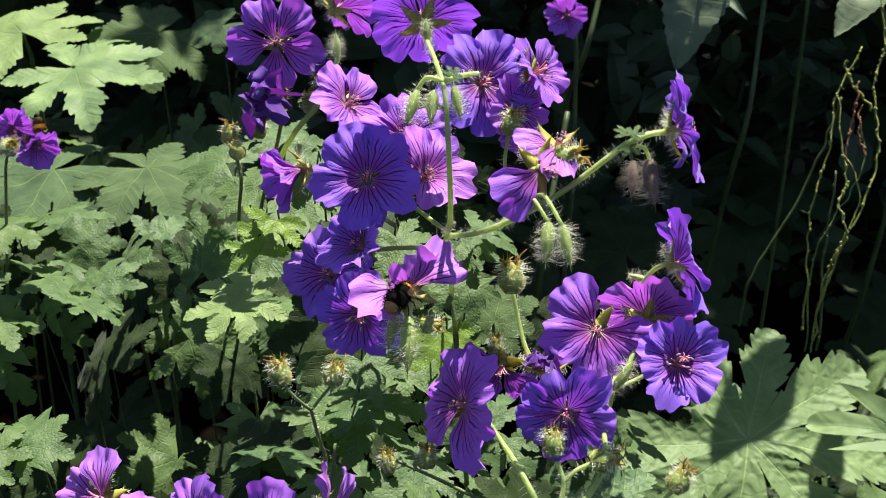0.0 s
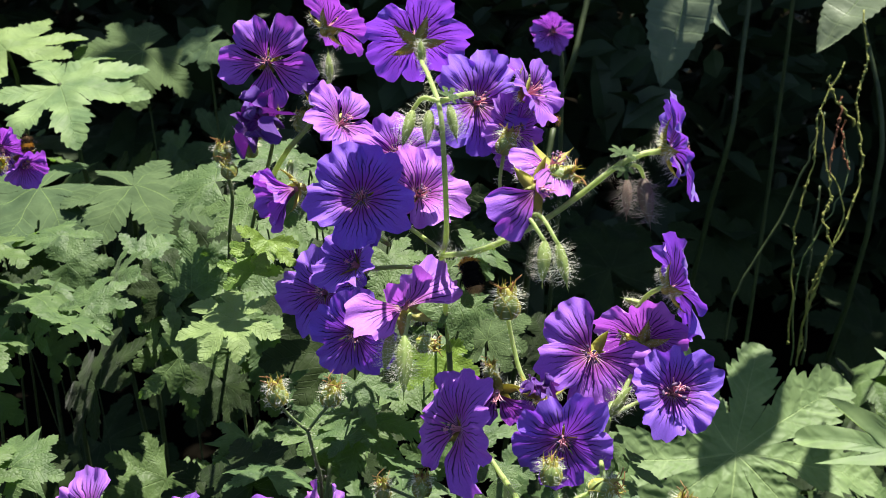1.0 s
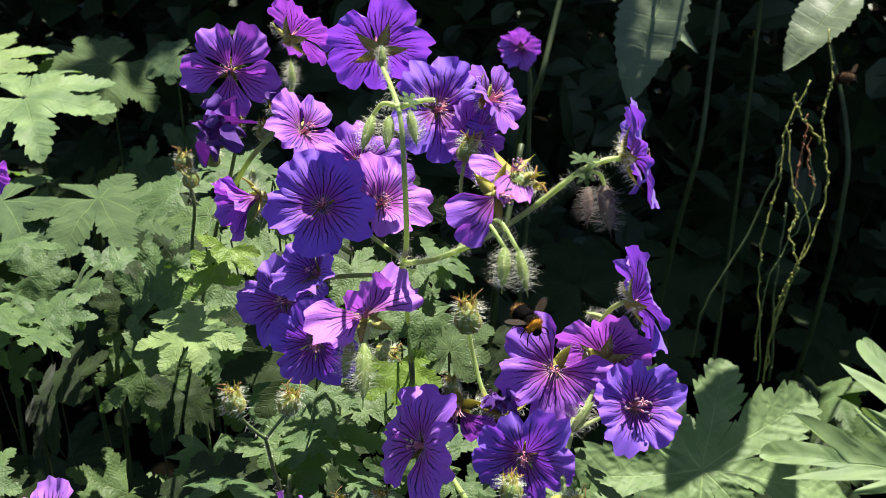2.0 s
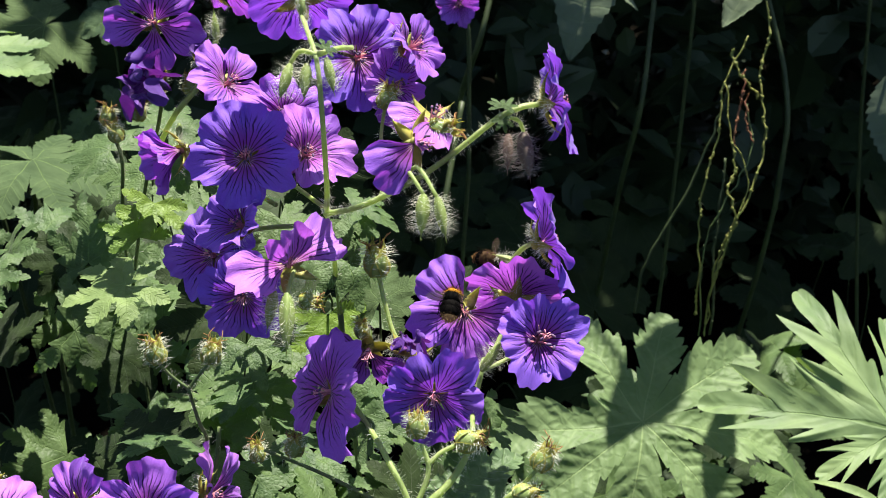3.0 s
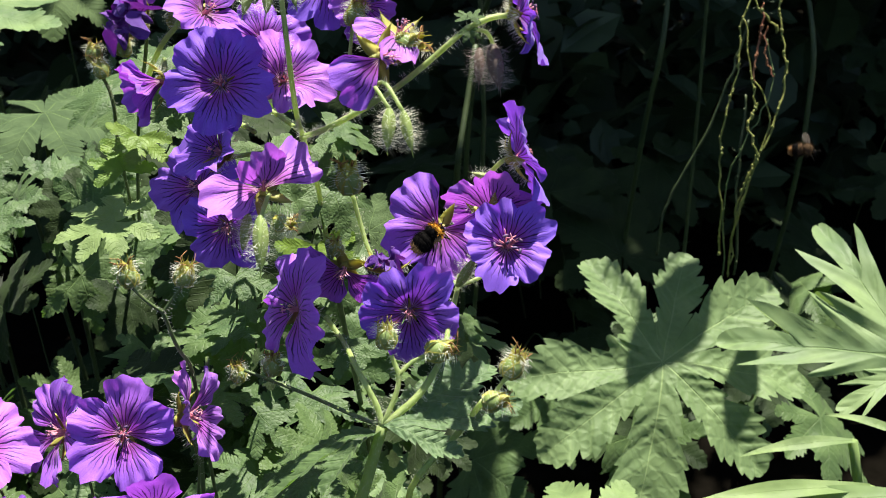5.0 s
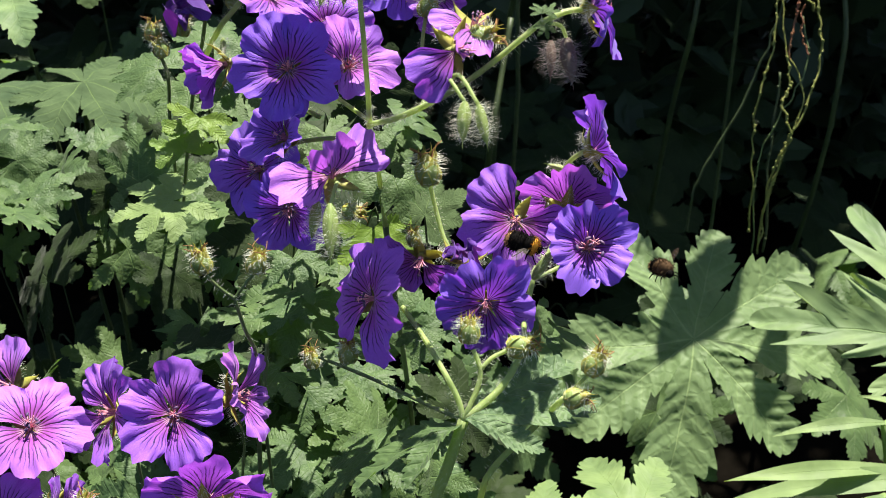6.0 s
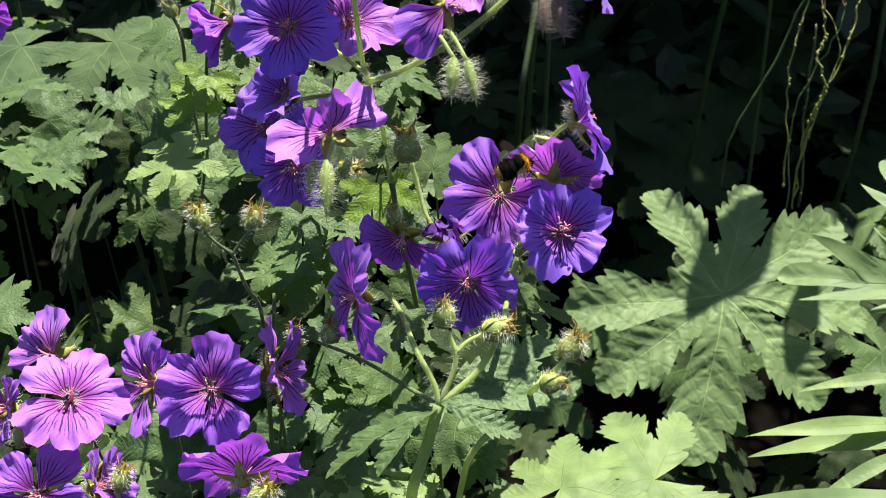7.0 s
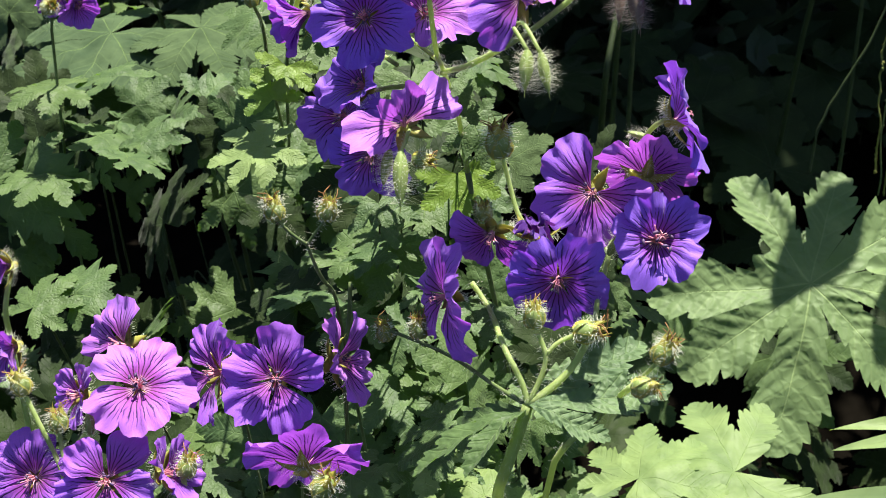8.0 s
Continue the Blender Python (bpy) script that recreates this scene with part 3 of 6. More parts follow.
LEAVES = {
    "green": [leaf_mesh("leaf", 100 + k, M_LEAF, 5 + 2 * (k % 2), 0.26 + 0.05 * (k % 3), 285 + 6 * k, 0.27 + 0.025 * (k % 4), 6 + 2 * (k % 2), 0.40, ruffle=0.14, droop=0.25) for k in range(7)],
    "pale": [leaf_mesh("leaf", 120 + k, M_LEAF_SUNLIT, 7, 0.24 + 0.03 * k, 315, 0.31, 6, 0.32, ruffle=0.10, droop=0.18) for k in range(4)],
    "grey": [leaf_mesh("leaf", 130 + k, M_LEAF_GREY_SHADE, 7, 0.32 + 0.03 * k, 322, 0.36, 6, 0.28, ruffle=0.08) for k in range(4)],
    "dark": [leaf_mesh("leaf", 140 + k, M_LEAF_SHADE, 7, 0.30, 315, 0.33, 6, 0.30, 24, ruffle=0.08) for k in range(3)],
    "fresh": [leaf_mesh("leaf", 150 + k, M_LEAF_FRESH, 5, 0.28, 240, 0.33, 6, 0.38, droop=0.05, ruffle=0.10) for k in range(3)],
    "small": [leaf_mesh("leaf", 170 + k, M_LEAF, 5, 0.24, 240, 0.31, 6, 0.42, 32, 0.25, 0.06) for k in range(4)],
}
LEAVES["bract"] = [leaf_mesh("leaf", 181, M_LEAF_SILVERY, 3, 0.14, 240, 0.28, 6, 0.40, 90, 0.03, 0.08, 0.20, 1.7, 0.008, tooth=0.30,
                             angles=(-26, 2, 32), lengths=(0.60, 1.0, 1.0))]
LEAVES["shaded"] = [leaf_mesh("leaf", 182, M_LEAF, 3, 0.14, 240, 0.28, 6, 0.40, 90, 0.12, 0.12, 0.24, 1.7, 0.008, tooth=0.30,
                              angles=(-26, 6, 36), lengths=(0.9, 1.0, 0.75))]
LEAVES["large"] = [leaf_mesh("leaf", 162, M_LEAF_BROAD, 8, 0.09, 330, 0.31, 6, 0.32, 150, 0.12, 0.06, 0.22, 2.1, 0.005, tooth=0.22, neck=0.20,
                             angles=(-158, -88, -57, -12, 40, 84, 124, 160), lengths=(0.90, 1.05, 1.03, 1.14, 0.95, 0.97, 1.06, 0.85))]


def broad_mesh(seed, material, width=0.27):
    rnd = random.Random(seed)
    bm = bmesh.new()
    uv = bm.loops.layers.uv.new("UVMap")
    n, rows = 60, []
    for j in range(n + 1):
        v = j / n
        w = width * math.sin(math.pi * v ** 0.75) ** 0.85 * (1 + 0.13 * (((v * 15) % 1) - 0.5)) + 0.001
        row = []
        for i in range(9):
            u = i / 4 - 1
            z = 0.10 * abs(u) * w * 2 - 0.25 * v * v + 0.0015 * math.sin(v * 40) * abs(u) + 0.03 * noise.noise(Vector((u * 2, v * 5, seed)))
            row.append((bm.verts.new((u * w, v, z)), u, v))
        rows.append(row)
    for a, b in zip(rows, rows[1:]):
        for i in range(8):
            quad = (a[i], a[i + 1], b[i + 1], b[i])
            f = bm.faces.new([q[0] for q in quad])
            for loop, q in zip(f.loops, quad):
                loop[uv].uv = (q[1], q[2])
    return mesh_of("leaf", bm, material)


LEAVES["broad"] = [broad_mesh(220 + k, M_LEAF_SKY_TINT) for k in range(2)]
LEAVES["narrow"] = [broad_mesh(226, M_LEAF_SHADE, 0.20)]


def leaf(parent, p, n, radius, sort="green", roll=0.0, up=None, pick=None, root=None, thick=0.0009, label="", wood=None):
    """A leaf blade at p facing n, its middle lobe turned to up, and its petiole to root."""
    COUNT["n"] += 1
    pool = LEAVES[sort]
    at = local(parent, p)
    lf = part("leaf", pool[(COUNT["n"] if pick is None else pick) % len(pool)], None, parent, label,
              facing(at, n, roll, up) @ Matrix.Scale(radius, 4))
    if root is not None:
        bm = bmesh.new()
        r = local(parent, root)
        nn = Vector(n).normalized()
        tube(bm, [r, r.lerp(at, 0.55) + Vector((0, 0, 0.02)), at - nn * 0.022, at - nn * 0.0006], thick, thick * 0.75, 6, 4)
        # thin petioles take the darker stem, painted as if in shade
        part("petiole", mesh_of("petiole", bm, wood or (M_STEM if thick > 0.0022 else M_STEM_SHADE)), None, parent)
    return lf


# ---------------------------------------------------------------- ground and the planting behind
def ground():
    bm = bmesh.new()
    rnd = random.Random(5)
    n = 46
    def spot(k):
        t = 2 * k / n - 1
        return math.copysign(abs(t) ** 4 * 60 + abs(t) * 1.2, t)
    grid = [[bm.verts.new((spot(i), spot(j) + 0.8, 0.0)) for i in range(n + 1)] for j in range(n + 1)]
    for row in grid:
        for v in row:
            near = math.exp(-(v.co.x ** 2 + v.co.y ** 2) / 6)
            v.co.z = near * 0.03 * noise.noise(v.co * 7) - 0.01
    for j in range(n):
        for i in range(n):
            bm.faces.new((grid[j][i], grid[j][i + 1], grid[j + 1][i + 1], grid[j + 1][i]))
    ob = new("ground", mesh_of("ground", bm, M_SOIL_SHADE))
    tagged(ob, "bare garden soil, coloured near black for the shade under plants", "soil", kind="structure")


ground()


def shrub():
    """The tall shaded shrub that closes the bed at the back. Its unseen top is added to throw the bed into shade."""
    sh = thing("shrub", (0.45, 1.55, 0), "dark green leafy shrub in deep shade behind the flowers, its unseen top added to block the sun", "shrub")
    rnd = random.Random(11)
    bm = bmesh.new()
    for k in range(12):
        x, y = rnd.uniform(-1.9, 1.9), rnd.uniform(0.25, 0.7)
        h = rnd.uniform(1.3, 2.0)
        tube(bm, [(x, y, 0), (x + rnd.uniform(-0.1, 0.1), y, h * 0.5), (x + rnd.uniform(-0.25, 0.25), y - 0.1, h)], 0.013, 0.005, 6, 4)
    part("trunk", mesh_of("trunk", bm, M_BARK), None, sh)
    verts, faces, count = [], [], 0
    for k in range(32000):
        x, y = rnd.uniform(-2.4, 2.6), rnd.uniform(-0.18, 0.85)
        top = 1.45 + 0.06 * math.sin(x * 9)
        low = k % 5 < 2
        z = rnd.uniform(0.005, 0.5) if low else rnd.uniform(0.01, 1.0) * top
        y += 0.10 * math.sin(x * 5)
        s = rnd.uniform(0.025, 0.06) if low else rnd.uniform(0.05, 0.10)
        e = Euler((rnd.gauss(0.5, 0.5), rnd.gauss(0, 0.5), rnd.uniform(0, 6.28))).to_matrix()
        c = Vector((x, y, z))
        base = len(verts)
        for px, py, pz in ((0, 0, 0), (0.32, 0.35, 0.06), (0.30, 0.7, 0.03), (0, 1.05, -0.12), (-0.30, 0.7, 0.03), (-0.32, 0.35, 0.06), (0, 0.55, -0.02)):
            verts.append(c + e @ Vector((px, py, pz)) * s)
        for a, b in ((0, 1), (1, 2), (2, 3), (3, 4), (4, 5), (5, 0)):
            faces.append((base + 6, base + a, base + b))
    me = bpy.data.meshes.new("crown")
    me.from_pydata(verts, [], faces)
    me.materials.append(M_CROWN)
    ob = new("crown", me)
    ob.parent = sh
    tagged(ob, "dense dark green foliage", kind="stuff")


# crown colour kept near black, so part of the deep shade is painted
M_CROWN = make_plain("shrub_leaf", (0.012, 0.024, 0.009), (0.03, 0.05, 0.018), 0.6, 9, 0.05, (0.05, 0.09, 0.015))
shrub()


def back_leaves():
    """Shaded leaves and stalks between the flowers and the shrub."""
    bk = thing("shade_plant", (0.35, 1.15, 0), "broad-leaved plant in deep shade, its leaves coloured near black for it", "plant")
    rnd = random.Random(21)
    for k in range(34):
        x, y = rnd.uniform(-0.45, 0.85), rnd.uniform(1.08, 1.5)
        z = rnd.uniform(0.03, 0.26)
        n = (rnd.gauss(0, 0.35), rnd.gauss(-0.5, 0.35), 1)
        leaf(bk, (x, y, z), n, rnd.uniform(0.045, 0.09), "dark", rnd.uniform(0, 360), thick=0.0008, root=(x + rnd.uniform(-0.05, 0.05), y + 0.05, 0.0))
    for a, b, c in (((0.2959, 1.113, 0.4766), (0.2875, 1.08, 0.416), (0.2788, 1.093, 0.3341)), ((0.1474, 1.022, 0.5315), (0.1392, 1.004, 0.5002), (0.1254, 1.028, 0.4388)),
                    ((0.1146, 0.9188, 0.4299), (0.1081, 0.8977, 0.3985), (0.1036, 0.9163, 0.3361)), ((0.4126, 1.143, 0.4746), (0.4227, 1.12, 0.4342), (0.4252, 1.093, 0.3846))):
        stalk(bk, (Vector(a) + (Vector(a) - Vector(b)) * 1.2, a, b, c, (c[0] - 0.02, c[1] + 0.05, 0.0)), 0.0022, 0.0026, 0, "stem", M_STEM_SHADE)


back_leaves()


# ---------------------------------------------------------------- leafy clumps
def clump(name, base, label):
    return thing(name, base, label, "plant", "cranesbill clumps")


left_clump = clump("geranium_clump", (-0.08, 0.66, 0), "cranesbill clump of deeply cut sunlit green leaves")


def fill(parent, seed, count, box, top, sizes, sorts, lean=(0.0, -0.35), gap=None):
    """Leaves scattered under the surface top(x, y), facing up and somewhat to one side."""
    rnd = random.Random(seed)
    for _ in range(count):
        x, y = rnd.uniform(box[0], box[1]), rnd.uniform(box[2], box[3])
        z = top(x, y) - abs(rnd.gauss(0, 0.05))
        if gap and ((x - gap[0]) / gap[2]) ** 2 + ((y - gap[1]) / gap[3]) ** 2 < 1:
            continue
        n = (rnd.gauss(lean[0], 0.62), rnd.gauss(lean[1], 0.5), 1.0)
        root = (parent.location.x * 0.5 + x * 0.5, parent.location.y * 0.4 + y * 0.6 + 0.03, 0.0)
        leaf(parent, (x, y, z), n, rnd.uniform(*sizes), rnd.choice(sorts), rnd.uniform(0, 360), root=root if rnd.random() < 0.03 else None, thick=0.0005, wood=M_STEM_SHADE)


def left_top(x, y):
    """A ridge of leaves that drops steeply to the front."""
    ridge = 0.525 - 0.35 * max(0.0, y - 0.60) - 1.1 * max(0.0, 0.56 - y) - 0.12 * max(0.0, -0.10 - x)
    return ridge + 0.075 * noise.noise(Vector((x * 10, y * 10, 3)))


# the dark sort among the green leaves paints the clump's inner shade
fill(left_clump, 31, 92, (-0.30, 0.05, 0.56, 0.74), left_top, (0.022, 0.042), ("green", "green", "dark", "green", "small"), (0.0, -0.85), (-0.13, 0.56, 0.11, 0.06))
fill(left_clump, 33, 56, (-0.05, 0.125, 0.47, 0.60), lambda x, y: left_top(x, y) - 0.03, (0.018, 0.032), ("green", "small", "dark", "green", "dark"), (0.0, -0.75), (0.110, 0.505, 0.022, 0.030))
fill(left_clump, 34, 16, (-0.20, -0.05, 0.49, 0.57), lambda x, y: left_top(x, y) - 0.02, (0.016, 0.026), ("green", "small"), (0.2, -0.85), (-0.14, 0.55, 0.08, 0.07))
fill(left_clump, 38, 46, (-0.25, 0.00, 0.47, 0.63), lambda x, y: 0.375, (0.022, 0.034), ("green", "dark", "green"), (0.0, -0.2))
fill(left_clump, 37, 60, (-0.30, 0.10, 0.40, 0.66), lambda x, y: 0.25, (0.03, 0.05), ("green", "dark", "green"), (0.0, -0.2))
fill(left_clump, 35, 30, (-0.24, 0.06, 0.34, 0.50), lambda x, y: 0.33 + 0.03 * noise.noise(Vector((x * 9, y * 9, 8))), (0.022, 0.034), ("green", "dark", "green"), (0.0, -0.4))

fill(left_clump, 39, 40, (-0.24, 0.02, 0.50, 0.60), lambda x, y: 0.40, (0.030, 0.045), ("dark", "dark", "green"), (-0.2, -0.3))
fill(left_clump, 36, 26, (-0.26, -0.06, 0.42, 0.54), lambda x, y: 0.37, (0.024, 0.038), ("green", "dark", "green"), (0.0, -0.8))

back_clump = clump("geranium_clump", (-0.25, 0.92, 0), "cranesbill clump with large pale sunlit leaves behind")
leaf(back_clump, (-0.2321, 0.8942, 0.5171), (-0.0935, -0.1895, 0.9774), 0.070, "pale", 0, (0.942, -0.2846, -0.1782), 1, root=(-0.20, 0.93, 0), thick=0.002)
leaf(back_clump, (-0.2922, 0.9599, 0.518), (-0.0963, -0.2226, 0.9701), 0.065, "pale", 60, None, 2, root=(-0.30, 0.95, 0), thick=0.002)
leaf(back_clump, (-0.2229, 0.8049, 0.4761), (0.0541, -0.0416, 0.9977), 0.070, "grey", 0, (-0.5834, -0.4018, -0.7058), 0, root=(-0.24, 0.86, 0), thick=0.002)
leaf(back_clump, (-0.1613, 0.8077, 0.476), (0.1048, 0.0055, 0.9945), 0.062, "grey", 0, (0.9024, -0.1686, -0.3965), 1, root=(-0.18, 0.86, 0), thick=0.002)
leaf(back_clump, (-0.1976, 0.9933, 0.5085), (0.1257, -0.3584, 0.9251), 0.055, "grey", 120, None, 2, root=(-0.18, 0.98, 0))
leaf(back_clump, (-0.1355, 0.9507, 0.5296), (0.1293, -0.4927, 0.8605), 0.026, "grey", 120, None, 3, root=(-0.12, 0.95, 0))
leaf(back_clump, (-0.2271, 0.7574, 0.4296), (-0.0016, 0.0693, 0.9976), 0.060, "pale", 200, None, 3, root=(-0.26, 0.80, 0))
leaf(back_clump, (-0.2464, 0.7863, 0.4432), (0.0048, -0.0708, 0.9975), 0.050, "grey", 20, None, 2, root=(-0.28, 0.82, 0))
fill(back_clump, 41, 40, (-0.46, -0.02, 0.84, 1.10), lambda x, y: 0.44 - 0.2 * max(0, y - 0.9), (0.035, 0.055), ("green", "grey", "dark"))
leaf(left_clump, (-0.1631, 0.5168, 0.4622), (-0.1017, -0.3048, 0.947), 0.026, "green", 0, (0.5216, 0.5374, 0.6626), 1, root=(-0.15, 0.58, 0))
leaf(left_clump, (-0.1474, 0.5286, 0.4613), (-0.1845, -0.3977, 0.8988), 0.026, "green", 0, (0.5125, 0.4211, 0.7484), 2, root=(-0.18, 0.6, 0))
leaf(left_clump, (-0.0346, 0.5138, 0.5515), (0.01, -0.1858, 0.9825), 0.026, "pale", 0, (-0.9414, -0.1913, -0.2779), 1, thick=0.0005)
leaf(left_clump, (-0.0235, 0.5, 0.5797), (0.3465, -0.5641, 0.7495), 0.016, "fresh", 0, (-0.3349, 0.4296, 0.8386), 1, thick=0.0005)
leaf(left_clump, (-0.0177, 0.5089, 0.5912), (0.3397, -0.526, 0.7797), 0.017, "fresh", 0, (-0.228, -0.4827, -0.8456), 2, thick=0.0005)
for spot, n, up, r in (((-0.0043, 0.5, 0.4997), (0.2551, 0.1081, 0.9609), (0.6476, 0.6468, 0.4029), 0.024),
                       ((0.0184, 0.49, 0.5158), (-0.0995, 0.0359, 0.9944), (-0.8394, 0.3062, 0.449), 0.022),
                       ((0.0356, 0.47, 0.5094), (0.3085, 0.1243, 0.9431), (0.9379, 0.0664, -0.3405), 0.022),
                       ((0.0101, 0.47, 0.4961), (-0.0686, 0.0943, 0.9932), (-0.635, -0.4786, -0.6064), 0.024),
                       ((-0.0278, 0.52, 0.4656), (0.1721, 0.1232, 0.9773), (0.1659, 0.7179, 0.6761), 0.026)):
    leaf(left_clump, spot, n, r, "green", 0, up)
for spot, n, up, r in (((-0.1913, 0.66, 0.5093), (0.0826, 0.1013, 0.9914), (-0.9123, -0.0747, 0.4026), 0.034),
                       ((-0.1698, 0.64, 0.4886), (0.2995, 0.2265, 0.9268), (0.8167, 0.303, -0.4911), 0.036),
                       ((-0.1888, 0.61, 0.4801), (0.1163, 0.1929, 0.9743), (-0.4733, -0.5162, -0.7139), 0.032),
                       ((-0.1369, 0.6, 0.4964), (0.2669, 0.2323, 0.9353), (0.7152, 0.6557, 0.2421), 0.026)):
    leaf(left_clump, spot, n, r, "green", 0, up)

# the broad leaf and its neighbours
right_clump = clump("geranium_clump", (0.23, 0.80, 0), "cranesbill clump with one broad sunlit lobed leaf")
leaf(right_clump, (0.2456, 0.7686, 0.2979), (0.0726, -0.601, 0.796), 0.104, "large", 0, (0.0427, -0.7199, -0.6928), 0, root=(0.24, 0.86, 0), thick=0.0024, wood=M_STEM_SHADE)
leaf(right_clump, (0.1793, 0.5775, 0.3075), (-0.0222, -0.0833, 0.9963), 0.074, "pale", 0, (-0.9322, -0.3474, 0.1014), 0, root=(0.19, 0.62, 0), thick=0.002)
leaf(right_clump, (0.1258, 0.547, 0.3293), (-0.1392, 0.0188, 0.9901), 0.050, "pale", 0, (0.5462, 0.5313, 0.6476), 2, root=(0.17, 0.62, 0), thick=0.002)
fill(right_clump, 51, 14, (0.10, 0.42, 0.80, 1.0), lambda x, y: 0.22, (0.04, 0.07), ("dark", "green"))


# ---------------------------------------------------------------- the still flower stem
stem_a = thing("geranium_plant", (0.03, 0.50, 0), "tall hairy cranesbill stem crowded with violet-blue veined flowers", "flower", "flowering stems")
A = stem_a
flower(A, (0.0226, 0.4794, 0.6227), (0.0204, -0.7900, 0.6130), 36, 0.0228, 20, hue="blue")
flower(A, (-0.0222, 0.561, 0.6463), (-0.055, -0.9421, 0.3308), 32, 0.0230, 6, "mid")
flower(A, (0.0015, 0.5658, 0.6587), (0.6212, 0.6791, 0.3911), 10, 0.0200, 25, "mid")
bud(A, (0.0059, 0.5362, 0.6473), (-0.0654, 0.3752, 0.9246), 1.0)
flower(A, (0.0425, 0.4928, 0.6765), (-0.1711, 0.9400, 0.2906), 20, 0.0220, 14, hue="blue")
bud(A, (0.0446, 0.4782, 0.6747), (-0.063, 0.3293, 0.9421), 0.7)
flower(A, (0.0628, 0.4636, 0.6655), (0.3983, -0.7754, 0.49), 36, 0.0205, 14, hue="blue")
flower(A, (0.0795, 0.4657, 0.6675), (0.7400, -0.3600, 0.5700), 10, 0.0145, 30)
flower(A, (0.0733, 0.4623, 0.6568), (0.6026, -0.7797, 0.1704), 20, 0.0150, 20, "mid")
flower(A, (0.011, 0.5172, 0.636), (0.6859, -0.322, 0.6525), 0, 0.0193, 16)
flower(A, (0.042, 0.4934, 0.6174), (0.3789, -0.5593, 0.7373), 20, 0.0215, 28, hue="pink")
flower(A, (0.0333, 0.5128, 0.6249), (0.1371, -0.6806, 0.7197), 0, 0.020, 18)
flower(A, (-0.0044, 0.5074, 0.6137), (-0.8811, -0.4558, -0.126), 36, 0.0205, 54, "mid")
flower(A, (0.0824, 0.4305, 0.6498), (0.5246, -0.7931, 0.3095), 112, 0.0214, 6, "wide", (1, 2, 3, 4))
flower(A, (0.0875, 0.4403, 0.6529), (0.3258, -0.4629, 0.8244), 75, 0.0161, 10, "wide", (2, 3, 4), hue="pink")
seed_head(A, (0.0857, 0.4369, 0.6509), (0.9742, -0.1565, 0.1625), 1.15)
seed_head(A, (0.0724, 0.4504, 0.6527), (0.2377, 0.2323, 0.9431), 1.0)
flower(A, (0.0056, 0.4996, 0.5724), (-0.3649, -0.7153, 0.596), 36, 0.0216, 18, hue="blue")
flower(A, (0.0224, 0.4703, 0.5996), (-0.6221, -0.4544, 0.6376), 0, 0.0195, 36, "mid", hue="blue")
flower(A, (0.0403, 0.4395, 0.6007), (0.1448, -0.5109, 0.8473), -54, 0.0250, 4, "mid", (3, 4), {1: 84, 2: 16}, {2: 18}, hue="pink")
flower(A, (0.0183, 0.4826, 0.5648), (-0.0617, -0.9749, 0.2139), 0, 0.0202, 14, hue="blue")
for spot, way, big in (((0.0409, 0.4258, 0.5983), (0.0124, -0.6527, -0.7575), 1.7), ((0.0362, 0.4296, 0.5971), (-0.1568, -0.5714, -0.8055), 1.15),
                       ((0.0848, 0.4163, 0.6386), (-0.0577, -0.6154, -0.7861), 1.15), ((0.0889, 0.4141, 0.6387), (0.2047, -0.5602, -0.8027), 1.15),
                       ((0.0436, 0.4407, 0.6713), (-0.2554, -0.6192, -0.7425), 1.05), ((0.0489, 0.4391, 0.672), (-0.07, -0.6335, -0.7706), 1.0), ((0.055, 0.4374, 0.6746), (0.2185, -0.534, -0.8167), 1.0),
                       ((-0.0134, 0.5474, 0.6084), (0.024, -0.5536, -0.8325), 0.8)):
    bud(A, spot, way, big)
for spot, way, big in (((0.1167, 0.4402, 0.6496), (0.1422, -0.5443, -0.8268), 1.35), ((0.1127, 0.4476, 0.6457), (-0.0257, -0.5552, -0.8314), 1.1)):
    bud(A, spot, way, big, "drooping brownish mauve bud with long grey hairs, coloured darker for shade", MAUVE_BUDS)
seed_head(A, (0.0446, 0.4264, 0.5951), (0.9576, -0.2752, 0.0854), 0.85)
flower(A, (0.1237, 0.4423, 0.6585), (0.987, 0.0644, 0.147), 0, 0.0205, 16, hue="blue")
for spot, way in (((-0.0422, 0.5485, 0.6061), (-0.1147, 0.3716, 0.9213)), ((-0.0374, 0.5428, 0.6018), (-0.3192, 0.2384, 0.9172)), ((-0.0316, 0.5521, 0.6073), (0.1795, 0.3796, 0.9076)), ((-0.0095, 0.5561, 0.6175), (0.086, 0.289, 0.9535))):
    seed_head(A, spot, way, 1.0)
wilted(A, (-0.0209, 0.5507, 0.622), (-0.6991, -0.3923, 0.5979))
wilted(A, (-0.0006, 0.5511, 0.6319), (0.2729, -0.0842, 0.9584), 0.010)
stalk(A, ((0.0447, 0.4756, 0.6756), (0.0492, 0.448, 0.6776), (0.0522, 0.4366, 0.673), (0.0535, 0.4318, 0.66), (0.0544, 0.4316, 0.6349), (0.0520, 0.4629, 0.6088), (0.0523, 0.4884, 0.5784), (0.0541, 0.49, 0.5523)), 0.00075, 0.00098, 260, "stem")
stalk(A, ((0.0541, 0.49, 0.5523), (0.06, 0.57, 0.34), (0.05, 0.58, 0.0)), 0.0012, 0.0013, 30, "stem", M_STEM_HALF_SHADE)
stalk(A, ((0.0521, 0.4387, 0.675), (0.0465, 0.4417, 0.6751), (0.0435, 0.4417, 0.6713)), 0.0008, 0.0007, 50)
